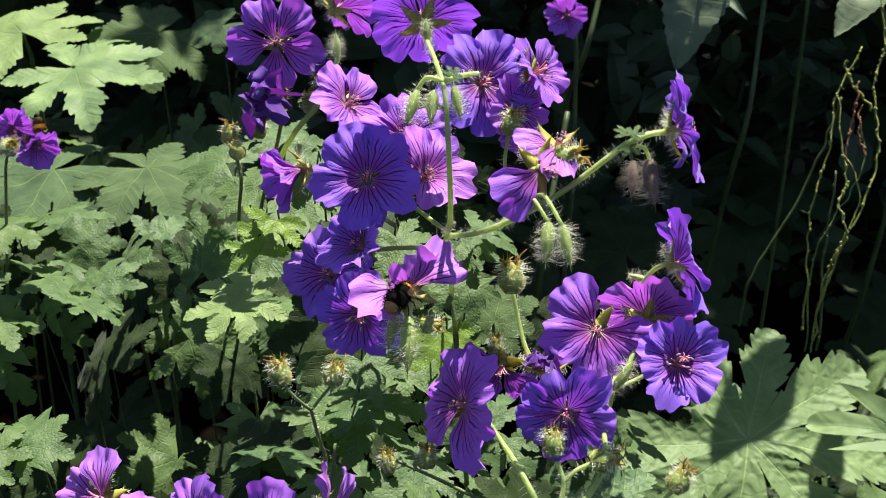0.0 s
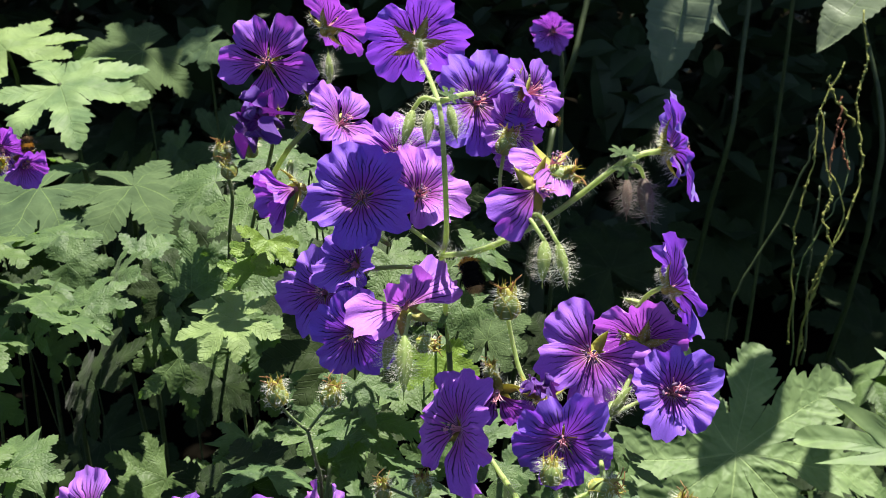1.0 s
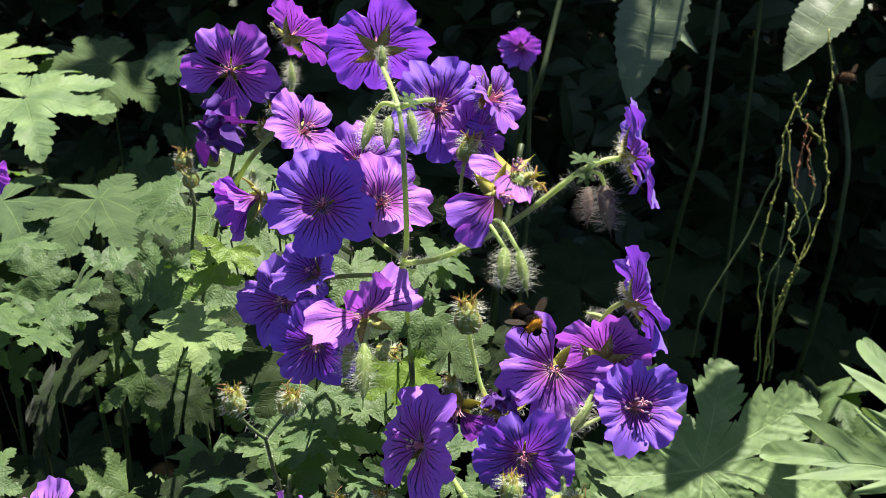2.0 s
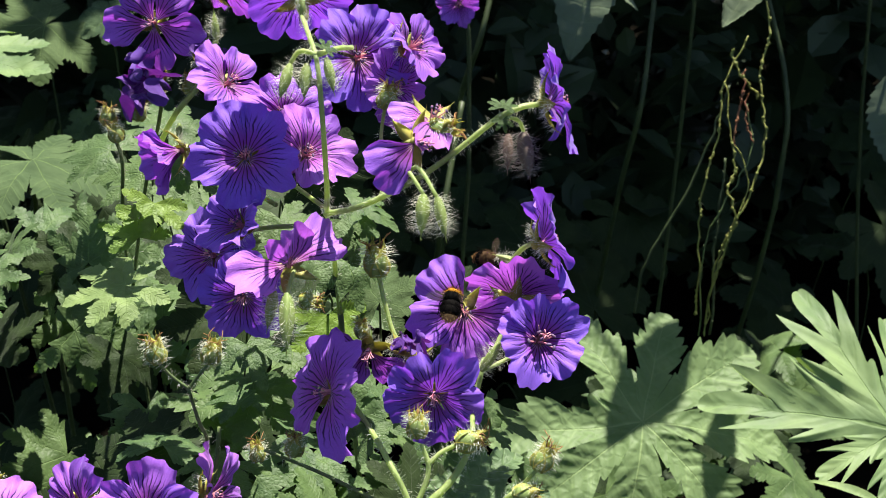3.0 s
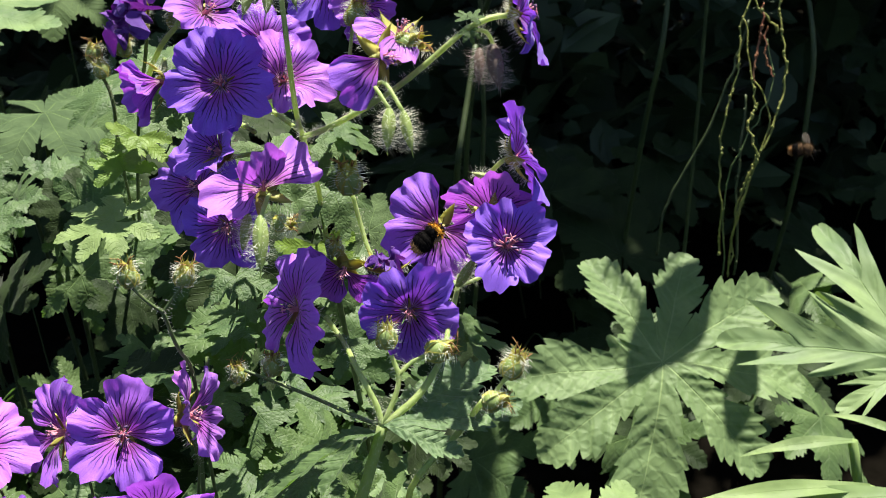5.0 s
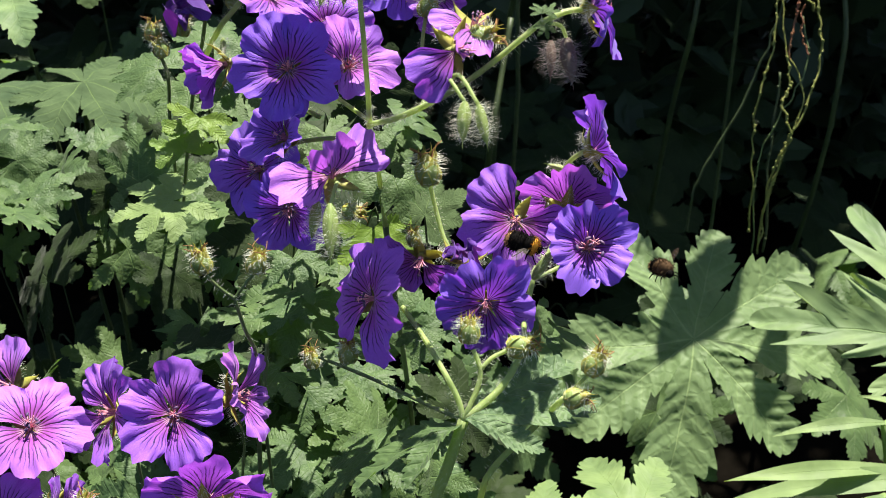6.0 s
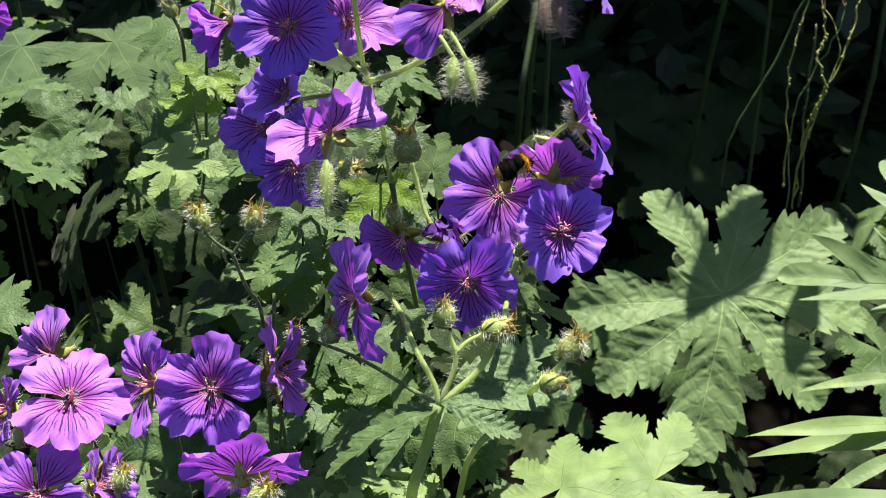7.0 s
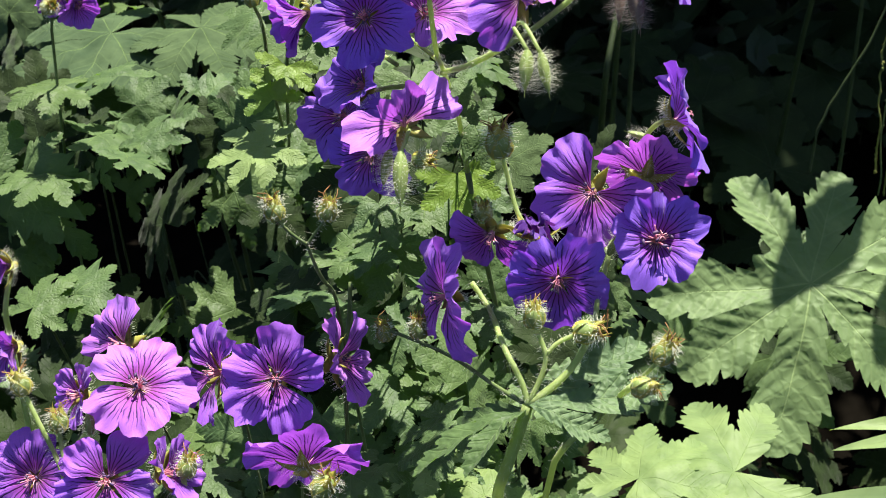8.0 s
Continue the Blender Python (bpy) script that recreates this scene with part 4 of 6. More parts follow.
stalk(A, ((0.0521, 0.4387, 0.675), (0.0571, 0.4412, 0.676), (0.062, 0.4562, 0.6716)), 0.0009, 0.0008, 40)
stalk(A, ((0.0517, 0.4599, 0.6103), (0.0675, 0.4353, 0.6264), (0.0861, 0.4325, 0.6386), (0.1083, 0.4365, 0.6559)), 0.0010, 0.0009, 240)
stalk(A, ((0.1083, 0.4365, 0.6559), (0.1163, 0.439, 0.6586), (0.1233, 0.4423, 0.6583)), 0.0010, 0.0009, 60)
stalk(A, ((0.1083, 0.4365, 0.6559), (0.1148, 0.4384, 0.6542), (0.1171, 0.4399, 0.6492)), 0.0007, 0.0006, 40)
stalk(A, ((0.0711, 0.4352, 0.6279), (0.0755, 0.4417, 0.6366), (0.0818, 0.437, 0.6465)), 0.0009, 0.0008, 80)
stalk(A, ((0.0737, 0.4399, 0.6334), (0.0713, 0.4476, 0.6439), (0.0724, 0.4504, 0.6527)), 0.0007, 0.0006, 40)
stalk(A, ((0.0765, 0.4339, 0.6313), (0.0796, 0.4247, 0.6428), (0.0848, 0.4163, 0.6386)), 0.0007, 0.0006, 40)
stalk(A, ((0.0765, 0.4339, 0.6313), (0.0829, 0.4235, 0.6444), (0.0889, 0.4141, 0.6387)), 0.0007, 0.0006, 40)
stalk(A, ((0.0525, 0.4687, 0.5974), (0.0428, 0.4447, 0.599), (0.0409, 0.4256, 0.598)), 0.0008, 0.0007, 50)
stalk(A, ((0.0517, 0.4613, 0.6052), (0.0309, 0.4713, 0.5992), (0.0225, 0.4727, 0.5972)), 0.0009, 0.0008, 50)
stalk(A, ((0.0509, 0.4817, 0.6013), (0.0317, 0.5139, 0.5993), (0.0228, 0.4812, 0.621)), 0.0009, 0.0008, 40)
side_foot = (-0.0715, 0.6663, 0.4578)
stalk(A, ((-0.0422, 0.5482, 0.6055), (-0.0421, 0.5615, 0.5887), (-0.0516, 0.5922, 0.5514), side_foot, (-0.02, 0.56, 0.0)), 0.0008, 0.0009, 120, "stem", M_STEM_HALF_SHADE)
stalk(A, ((-0.0225, 0.5615, 0.6425), (-0.0205, 0.5547, 0.6204), (-0.0338, 0.572, 0.5758), side_foot), 0.0008, 0.0009, 120, "stem", M_STEM_HALF_SHADE)
stalk(A, ((0.0059, 0.5362, 0.6473), (-0.0051, 0.5473, 0.6236), (-0.0137, 0.5466, 0.6137), (-0.0337, 0.5709, 0.5736)), 0.0010, 0.0012, 120, "stem")
stalk(A, ((-0.004, 0.5074, 0.6137), (0.0055, 0.512, 0.6045), (0.0324, 0.4793, 0.6044)), 0.0009, 0.0009, 50)
for spot, n, up, r in (((0.1087, 0.4372, 0.6592), (0.3495, -0.4062, 0.8443), (-0.1193, 0.4612, 0.8792), 0.0048), ((0.1103, 0.4357, 0.6595), (-0.3084, -0.4362, 0.8453), (0.3874, 0.4463, 0.8067), 0.0048),
                       ((0.1094, 0.4342, 0.6559), (0.2531, -0.7962, 0.5496), (0.3062, -0.4352, -0.8466), 0.0045), ((0.0546, 0.4377, 0.6772), (0.3605, -0.6095, 0.7061), (0.5834, 0.4018, 0.7058), 0.0048),
                       ((0.0605, 0.4649, 0.6112), (0.223, -0.2043, 0.9532), (0.9795, -0.057, -0.1932), 0.018), ((0.0563, 0.4757, 0.5998), (-0.3084, -0.4362, 0.8453), (0.3062, -0.4352, -0.8466), 0.018),
                       ((0.0630, 0.4604, 0.6126), (0.0993, 0.0736, 0.9923), (0.992, 0.0919, 0.0864), 0.014)):
    leaf(A, spot, n, r, "small", 0, up)
for spot, n, up, r, sort in (((0.0569, 0.4951, 0.5724), (0.3605, -0.6095, 0.7061), (0.2155, -0.45, -0.8666), 0.020, "green"), ((0.049, 0.4982, 0.547), (0.2694, -0.711, 0.6496), (0.1193, -0.4612, -0.8792), 0.022, "fresh"),
                             ((0.0693, 0.5056, 0.5483), (-0.1835, -0.4989, 0.847), (0.0795, 0.4703, 0.8789), 0.020, "grey"), ((0.0165, 0.4914, 0.537), (0.1257, -0.3584, 0.9251), (0.2155, -0.45, -0.8666), 0.020, "green"),
                             ((0.0278, 0.5287, 0.5741), (0.1257, -0.3584, 0.9251), (0.2155, -0.45, -0.8666), 0.022, "green"), ((-0.0083, 0.5584, 0.5907), (0.1257, -0.3584, 0.9251), (0.2155, -0.45, -0.8666), 0.022, "green"),
                             ((0.0188, 0.5059, 0.5106), (0.1192, -0.2127, 0.9698), (-0.6922, -0.3632, -0.6236), 0.032, "green"), ((0.0335, 0.5048, 0.5287), (0.1192, -0.2127, 0.9698), (0.7205, -0.2987, -0.6258), 0.024, "green")):
    leaf(A, spot, n, r, sort, 0, up, root=Vector(spot) + Vector((0.0, 0.02, -0.035)), thick=0.0005)
for spot, n, up, r in (((-0.0289, 0.6, 0.5845), (0.1816, -0.2842, 0.9414), (0.3176, 0.5246, 0.7899), 0.022),
                       ((-0.0173, 0.59, 0.5764), (-0.0073, -0.2935, 0.9559), (-0.5156, 0.3935, 0.7611), 0.024),
                       ((-0.048, 0.62, 0.5533), (-0.0775, -0.2932, 0.9529), (-0.9407, 0.0816, 0.3292), 0.026),
                       ((-0.0228, 0.58, 0.5681), (0.2671, -0.228, 0.9363), (0.838, 0.0324, -0.5447), 0.022),
                       ((-0.0721, 0.66, 0.5472), (-0.0087, -0.3038, 0.9527), (-0.7791, 0.2165, 0.5883), 0.028)):
    leaf(A, spot, n, r, "green", 0, up, root=Vector(spot) + Vector((0.01, 0.015, -0.05)), thick=0.0005)

# spent heads on a thin forked stem
stem_s = thing("geranium_plant", (-0.01, 0.47, 0), "thin forked cranesbill stem with two bristly spent heads", "flower", "flowering stems")
seed_head(stem_s, (0.0027, 0.4012, 0.5868), (-0.2345, 0.2894, 0.928), 1.0)
seed_head(stem_s, (0.0174, 0.4048, 0.5845), (0.2766, 0.2842, 0.918), 0.95)
fork = (0.0109, 0.4025, 0.5766)
stalk(stem_s, ((0.0029, 0.4012, 0.5868), (0.0063, 0.4018, 0.5816), fork), 0.0005, 0.0006, 16, "stalk", M_STEM_HALF_SHADE)
stalk(stem_s, ((0.0174, 0.4048, 0.5845), (0.0139, 0.4036, 0.5805), fork), 0.0005, 0.0006, 16, "stalk", M_STEM_HALF_SHADE)
stalk(stem_s, (fork, (0.0119, 0.4071, 0.5623), (0.0099, 0.4307, 0.533), (-0.01, 0.47, 0.0)), 0.0006, 0.0008, 26, "stem", M_STEM_HALF_SHADE)
stalk(stem_s, ((0.0102, 0.4534, 0.5246), (0.0087, 0.4499, 0.5107), (0.0056, 0.4409, 0.4894), (0.0, 0.48, 0.0)), 0.0008, 0.0010, 24, "stem", M_STEM_HALF_SHADE)

# ---------------------------------------------------------------- the swaying stem
stem_b = thing("geranium_plant", (0.105, 0.44, 0), "swaying hairy cranesbill stem with a cluster of violet flowers", "flower", "flowering stems")
B = stem_b
nearest = flower(B, (0.1337, 0.4505, 0.5662), (0.117, -0.7479, 0.6534), 8, 0.0204, 32, stamens=1.3, hue="blue")
flower(B, (0.1249, 0.4709, 0.5721), (0.1168, 0.9693, 0.2161), 10, 0.0215, 14, hue="pink")
flower(B, (0.1063, 0.4632, 0.572), (-0.0126, -0.8579, 0.5137), 40, 0.0235, 14, "wide", (4,))
nodding = flower(B, (0.0600, 0.4319, 0.5592), (-0.7900, -0.5000, 0.3550), 2, 0.0248, 8, "wide")
flower(B, (0.0721, 0.4489, 0.5652), (-0.1241, -0.9909, -0.0518), 150, 0.0165, 14, "wide", (2, 3))
flower(B, (0.0950, 0.4377, 0.5540), (-0.005, -0.9835, 0.1806), 36, 0.0210, 16, "wide", hue="blue")
flower(B, (0.1335, 0.4732, 0.594), (0.9318, 0.27, 0.2424), 0, 0.0225, 14, hue="blue")
wilted(B, (0.0865, 0.447, 0.5645), (0.0987, 0.1689, 0.9807), 0.008)
seed_head(B, (0.0753, 0.4592, 0.5885), (-0.063, 0.3293, 0.9421), 1.4)
seed_head(B, (0.07, 0.4491, 0.5699), (-0.1107, 0.1593, 0.981), 0.8)
bud(B, (0.1117, 0.4448, 0.5583), (0.5464, 0.225, 0.8067), 1.2)
bud(B, (0.1266, 0.4808, 0.5821), (-0.9424, 0.1217, 0.3116), 0.8)
node_b = (0.0868, 0.3873, 0.5418)
for spot, way, big in (((0.0889, 0.4013, 0.5618), (-0.0262, 0.3853, 0.9224), 1.05), ((0.1012, 0.4014, 0.5591), (0.9356, 0.0255, 0.3521), 1.15), ((0.1265, 0.3932, 0.5550), (0.5382, 0.356, 0.764), 1.1),
                       ((0.1187, 0.3881, 0.5497), (0.9974, -0.0576, 0.0442), 1.0), ((0.0323, 0.4355, 0.5264), (-0.109, 0.2801, 0.9538), 0.9), ((0.0461, 0.4287, 0.5336), (-0.0116, 0.2859, 0.9582), 1.0)):
    seed_head(B, spot, way, big)
stalk(B, ((0.0901, 0.4003, 0.5603), (0.0924, 0.3963, 0.5541), node_b), 0.0008, 0.0009, 60)
stalk(B, ((0.1012, 0.4014, 0.5591), (0.0959, 0.3992, 0.5575), (0.0924, 0.3967, 0.5548)), 0.0007, 0.0007, 40)
stalk(B, ((0.1086, 0.4373, 0.5473), (0.1047, 0.4019, 0.5541), (0.0986, 0.3944, 0.5487), node_b), 0.0009, 0.0013, 120)
stalk(B, ((0.0655, 0.4348, 0.5539), (0.0709, 0.4284, 0.5492), (0.0799, 0.3980, 0.5547), (0.0853, 0.3909, 0.5469), node_b), 0.0009, 0.0010, 120)
stalk(B, (node_b, (0.0817, 0.3833, 0.5261), (0.0754, 0.3851, 0.5028), (0.075, 0.42, 0.25), (0.105, 0.44, 0)), 0.0018, 0.0022, 200, "stem")
stalk(B, ((0.1187, 0.3881, 0.5497), (0.1108, 0.3989, 0.5295), (0.0940, 0.3937, 0.5102), Vector((0.105, 0.44, 0)) + Vector((0, 0, 0.2))), 0.0010, 0.0012, 150)
stalk(B, ((0.1265, 0.3932, 0.5550), (0.1163, 0.4019, 0.5323)), 0.0007, 0.0007, 30)
stalk(B, ((0.0754, 0.4649, 0.5864), (0.0779, 0.4614, 0.5755), (0.0816, 0.4546, 0.5666), (0.095, 0.4482, 0.5555), (0.1086, 0.4373, 0.5473)), 0.0008, 0.0009, 90)
stalk(B, ((0.1314, 0.4748, 0.5939), (0.1261, 0.4797, 0.5864), (0.1185, 0.4746, 0.571), (0.112, 0.4473, 0.5566), (0.1086, 0.4373, 0.5473)), 0.0009, 0.0010, 90)
stalk(B, ((0.1238, 0.467, 0.5733), (0.1182, 0.4549, 0.5638), (0.112, 0.4473, 0.5566)), 0.0009, 0.0009, 50)
stalk(B, ((0.1322, 0.4525, 0.5646), (0.1216, 0.4538, 0.5573), (0.112, 0.4473, 0.5566)), 0.0008, 0.0008, 50)
stalk(B, ((0.1054, 0.465, 0.5691), (0.1074, 0.4568, 0.5598), (0.112, 0.4473, 0.5566)), 0.0008, 0.0008, 50)
stalk(B, ((0.0349, 0.4332, 0.5334), (0.0523, 0.4322, 0.5250), (0.0775, 0.3995, 0.5369), node_b), 0.0006, 0.0008, 60, "stalk", M_STEM_HALF_SHADE)
for spot, n, up, r, sort in ((node_b, (0.06, -0.36, 0.93), (0.9689, 0.1792, -0.1705), 0.046, "bract"), (node_b, (-0.3714, 0.2566, 0.8923), (-0.9644, -0.2339, -0.1232), 0.042, "shaded"),
                             ((0.1134, 0.4441, 0.5469), (0.6547, -0.2386, 0.7172), (0.2887, -0.5065, -0.8125), 0.014, "small"), ((0.0746, 0.4267, 0.5494), (-0.008, -0.2661, 0.9639), (-0.2807, -0.5717, -0.7709), 0.014, "small"),
                             ((0.1144, 0.4447, 0.5389), (0.2973, 0.0083, 0.9548), (0.8881, -0.1502, -0.4343), 0.020, "small"), 
                             ((0.0542, 0.4309, 0.4917), (-0.2357, 0.0069, 0.9718), (-0.5216, -0.5374, -0.6626), 0.026, "green")):
    leaf(B, spot, n, r, sort, 0, up)
low_clump = clump("geranium_clump", (0.06, 0.45, 0), "low cranesbill leaves in light shade under the flowers")
fill(low_clump, 61, 26, (-0.03, 0.08, 0.45, 0.58), lambda x, y: 0.43 - 0.25 * abs(x - 0.05) + 0.25 * (y - 0.47), (0.020, 0.034), ("green", "green", "small", "pale"), (-0.25, 0.1))

# near-black leaves laid low, so the gaps below read as shade
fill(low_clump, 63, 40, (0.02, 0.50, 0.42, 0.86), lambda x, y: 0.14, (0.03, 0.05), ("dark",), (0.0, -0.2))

# ---------------------------------------------------------------- the low swaying stem
stem_c = thing("geranium_plant", (-0.03, 0.4, 0), "low cranesbill stem with open violet-pink flowers", "flower", "flowering stems")
C = stem_c
flower(C, (-0.052, 0.3846, 0.5282), (0.2935, -0.4447, 0.8462), 26, 0.0215, 9, stamens=1.0, hue="pink")
flower(C, (-0.0621, 0.4029, 0.5324), (-0.4092, -0.6909, 0.5959), 20, 0.0205, 6, "mid", (2, 3, 4), hue="pink")
flower(C, (-0.0271, 0.3999, 0.5231), (-0.6424, -0.5719, 0.5102), 0, 0.0225, 16, "slim")
flower(C, (-0.0047, 0.392, 0.5274), (0.16, -0.76, 0.63), -14, 0.0222, 26, "mid")
flower(C, (0.0127, 0.4052, 0.5248), (0.9542, -0.1134, 0.2769), 0, 0.0215, 26, "slim", hue="pink")
flower(C, (0.0099, 0.3629, 0.5136), (-0.0357, 0.9556, 0.2926), 0, 0.0235, 18)
flower(C, (-0.0605, 0.3621, 0.5062), (0.2855, -0.7286, 0.6226), 30, 0.020, 16, "mid")
flower(C, (-0.0892, 0.3667, 0.5018), (-0.0725, -0.7626, 0.6428), 0, 0.0205, 16)
flower(C, (-0.0405, 0.3619, 0.5099), (0.9186, 0.0155, 0.3949), 0, 0.016, 40, "mid")
flower(C, (-0.079, 0.3955, 0.5149), (-0.6019, -0.5888, 0.5395), 0, 0.014, 30, "mid")
seed_head(C, (-0.0329, 0.3622, 0.5086), (0.3583, 0.3979, 0.8445), 1.0)
seed_head(C, (-0.0909, 0.3788, 0.5291), (-0.27, 0.3315, 0.904), 1.1)
seed_head(C, (-0.0791, 0.373, 0.5177), (0.0223, 0.3913, 0.92), 1.0)
bud(C, (-0.0685, 0.3737, 0.5161), (0.0223, 0.3913, 0.92), 1.0)
seed_head(C, (0.0153, 0.3532, 0.5106), (0.5379, 0.264, 0.8006), 1.2)
foot_c = Vector((-0.03, 0.4, 0))
stalk(C, ((-0.0907, 0.3787, 0.5287), (-0.086, 0.3739, 0.5206), (-0.0801, 0.3679, 0.5105), (-0.0742, 0.3587, 0.4955), foot_c), 0.0008, 0.0010, 120, "stem")
stalk(C, ((-0.0791, 0.373, 0.5177), (-0.0772, 0.3672, 0.5086), (-0.0722, 0.3589, 0.4953)), 0.0008, 0.0009, 60)
stalk(C, ((-0.0329, 0.3622, 0.5086), (-0.0319, 0.3564, 0.4998), foot_c), 0.0010, 0.0016, 100, "stem")
for spot in ((-0.0539, 0.3878, 0.5244), (-0.0286, 0.4031, 0.5192), (-0.0058, 0.3956, 0.5241), (0.0112, 0.4084, 0.521), (-0.0626, 0.365, 0.5019), (-0.0915, 0.3695, 0.4976)):
    stalk(C, (spot, Vector(spot) + Vector((0, 0.012, -0.03)), foot_c + Vector((0, 0, 0.30)), foot_c), 0.0005, 0.0007, 60, "stalk", M_STEM_HALF_SHADE)
leaf(C, (-0.0295, 0.3704, 0.5019), (0.1908, -0.0927, 0.9773), 0.018, "small", 0, (0.5979, -0.3821, -0.7046))
leaf(C, (0.0168, 0.3903, 0.4841), (0.1908, -0.0927, 0.9773), 0.024, "small", 0, (0.5979, -0.3821, -0.7046))

# single flowers farther off
stem_d = thing("geranium_plant", (-0.22, 0.64, 0), "cranesbill stem with half-spent violet flowers among leaves", "flower", "flowering stems")
flower(stem_d, (-0.1795, 0.6523, 0.5691), (0.5048, -0.8602, 0.0724), 0, 0.019, 50, "mid")
flower(stem_d, (-0.1678, 0.6495, 0.5627), (0.5736, -0.7541, -0.3198), 40, 0.016, 50, "mid")
seed_head(stem_d, (-0.1796, 0.6377, 0.5628), (0.7639, -0.3973, 0.5086), 1.2)
stalk(stem_d, ((-0.1821, 0.6615, 0.5653), (-0.1901, 0.66, 0.5417), (-0.22, 0.64, 0)), 0.0008, 0.0009, 40, "stem", M_STEM_HALF_SHADE)
stem_e = thing("geranium_plant", (-0.16, 0.52, 0), "cranesbill stem with shaded violet flowers", "flower", "flowering stems")
flower(stem_e, (-0.1642, 0.5116, 0.4906), (-0.7083, -0.681, 0.1861), 0, 0.018, 50, "mid")
flower(stem_e, (-0.1566, 0.4836, 0.4657), (-0.5558, -0.8267, 0.0876), 0, 0.021, 40, "mid")
stalk(stem_e, ((-0.1666, 0.5147, 0.4868), (-0.1716, 0.5055, 0.4656), (-0.16, 0.52, 0)), 0.0010, 0.0018, 40, "stem")
stem_f = thing("geranium_plant", (0.10, 0.92, 0), "distant cranesbill stem with one violet flower in shade", "flower", "flowering stems")
flower(stem_f, (0.1174, 0.9174, 0.5515), (-0.1835, -0.975, 0.1254), 0, 0.020, 40, "mid")
stalk(stem_f, ((0.1199, 0.9291, 0.552), (0.1252, 0.9249, 0.5222), (0.10, 0.92, 0)), 0.0012, 0.002, 0, "stem", M_STEM_SHADE)


# ---------------------------------------------------------------- plants along the edge
edge = thing("monkshood_plant", (0.40, 0.70, 0), "plant with bright green narrow-lobed pointed leaves", "plant")
POINTED = [leaf_mesh("leaf", 200, M_BLADE, 5, 0.14, 215, 0.44, 4, 0.78, 110, 0.05, 0.08, 0.14, 1.25, 0.003, 29.0, 0.0, pointed=True,
                     angles=(-68, -30, 16, 60, 102), lengths=(0.70, 0.95, 1.0, 0.50, 0.42))]
LEAVES["pointed"] = POINTED
leaf(edge, (0.3862, 0.6885, 0.3493), (-0.1248, -0.5, 0.85), 0.120, "pointed", 0, (-0.779, 0.2328, 0.5822), 0, root=(0.42, 0.72, 0), thick=0.0018)
grass = thing("daylily_tuft", (0.36, 0.60, 0), "tuft of long narrow arching green blades", "plant")
BLADES = [blade_mesh("blade", 210 + k, M_BLADE, 0.050 + 0.008 * k, 0.20 + 0.12 * k) for k in range(3)]
for k, (tip, mid) in enumerate((((0.2344, 0.5856, 0.347), (0.3096, 0.6023, 0.3276)), ((0.2691, 0.6239, 0.3467), (0.3158, 0.6325, 0.3363)), ((0.2627, 0.552, 0.3293), (0.3034, 0.5759, 0.3245)),
                                ((0.1864, 0.5315, 0.3432), (0.2912, 0.5345, 0.3359)), ((0.2376, 0.5906, 0.339), (0.3312, 0.5968, 0.3257)), ((0.3249, 0.6472, 0.3544), (0.3524, 0.6395, 0.3396)))):
    tip, mid = Vector(tip), Vector(mid)
    root_at = tip + (mid - tip) * 1.35
    way = tip - root_at
    n = Vector((0.0, -0.35, 1.0))
    z = (n - way.normalized() * n.dot(way.normalized())).normalized()
    part("blade", BLADES[k % 3], None, grass, "", facing(local(grass, root_at), z, 0, way) @ Matrix.Scale(way.length, 4))
    bm = bmesh.new()
    tube(bm, [local(grass, root_at), local(grass, root_at) * 0.8 + Vector((0.02, 0, -0.05)), Vector((0, 0, 0))], 0.003, 0.004, 6, 4)
    part("sheath", bm, M_BLADE, grass)

# broad pointed leaves at the back
tall = thing("nettle_like_plant", (0.30, 1.0, 0), "tall plant with hanging grey-green pointed leaves in half shade", "plant")
for p, n, up, r, root in (((0.2431, 1.05, 0.577), (-0.3665, -0.6416, 0.6738), (-0.3911, -0.5509, -0.7373), 0.1089, (0.30, 1.0, 0.80)),
                          ((0.4053, 1.09, 0.5558), (-0.2564, -0.3598, 0.8971), (-0.7369, -0.5279, -0.4223), 0.0947, (0.42, 1.0, 0.80)),
                          ((0.4837, 1.022, 0.4686), (-0.6636, -0.5862, 0.4646), (0.1465, -0.4776, -0.8663), 0.10, (0.46, 1.1, 0.80)),
                          ((0.2281, 1.047, 0.5396), (0.347, -0.2611, 0.9008), (0.9424, -0.1217, -0.3116), 0.05, (0.30, 1.0, 0.80))):
    leaf(tall, p, n, r, "broad", 0, up, root=root, thick=0.0016)
# unseen leaves added higher up, out of view, to throw shade on the broad leaf
for top, low, high, wide in (((0.283, 0.8381, 0.347), (0.2238, 0.7582, 0.292), 0.50, 1.0), ((0.2877, 0.7301, 0.265), (0.3083, 0.7733, 0.2957), 0.46, 1.0)):
    way = Vector(low) - Vector(top)
    leaf(tall, Vector(top) + SUN * high, (0.1, -0.45, 1.0), way.length * 1.05, "narrow", 0, way, 0, root=(0.30, 1.0, 0.80), thick=0.0016)
stalk(tall, ((0.30, 1.0, 0), (0.31, 1.02, 0.4), (0.30, 1.0, 0.82)), 0.0018, 0.0015, 0, "stem", M_STEM_SHADE)
stalk(tall, ((0.56, 1.1, 0), (0.50, 1.12, 0.4), (0.46, 1.1, 0.82)), 0.0018, 0.0015, 0, "stem", M_STEM_SHADE)

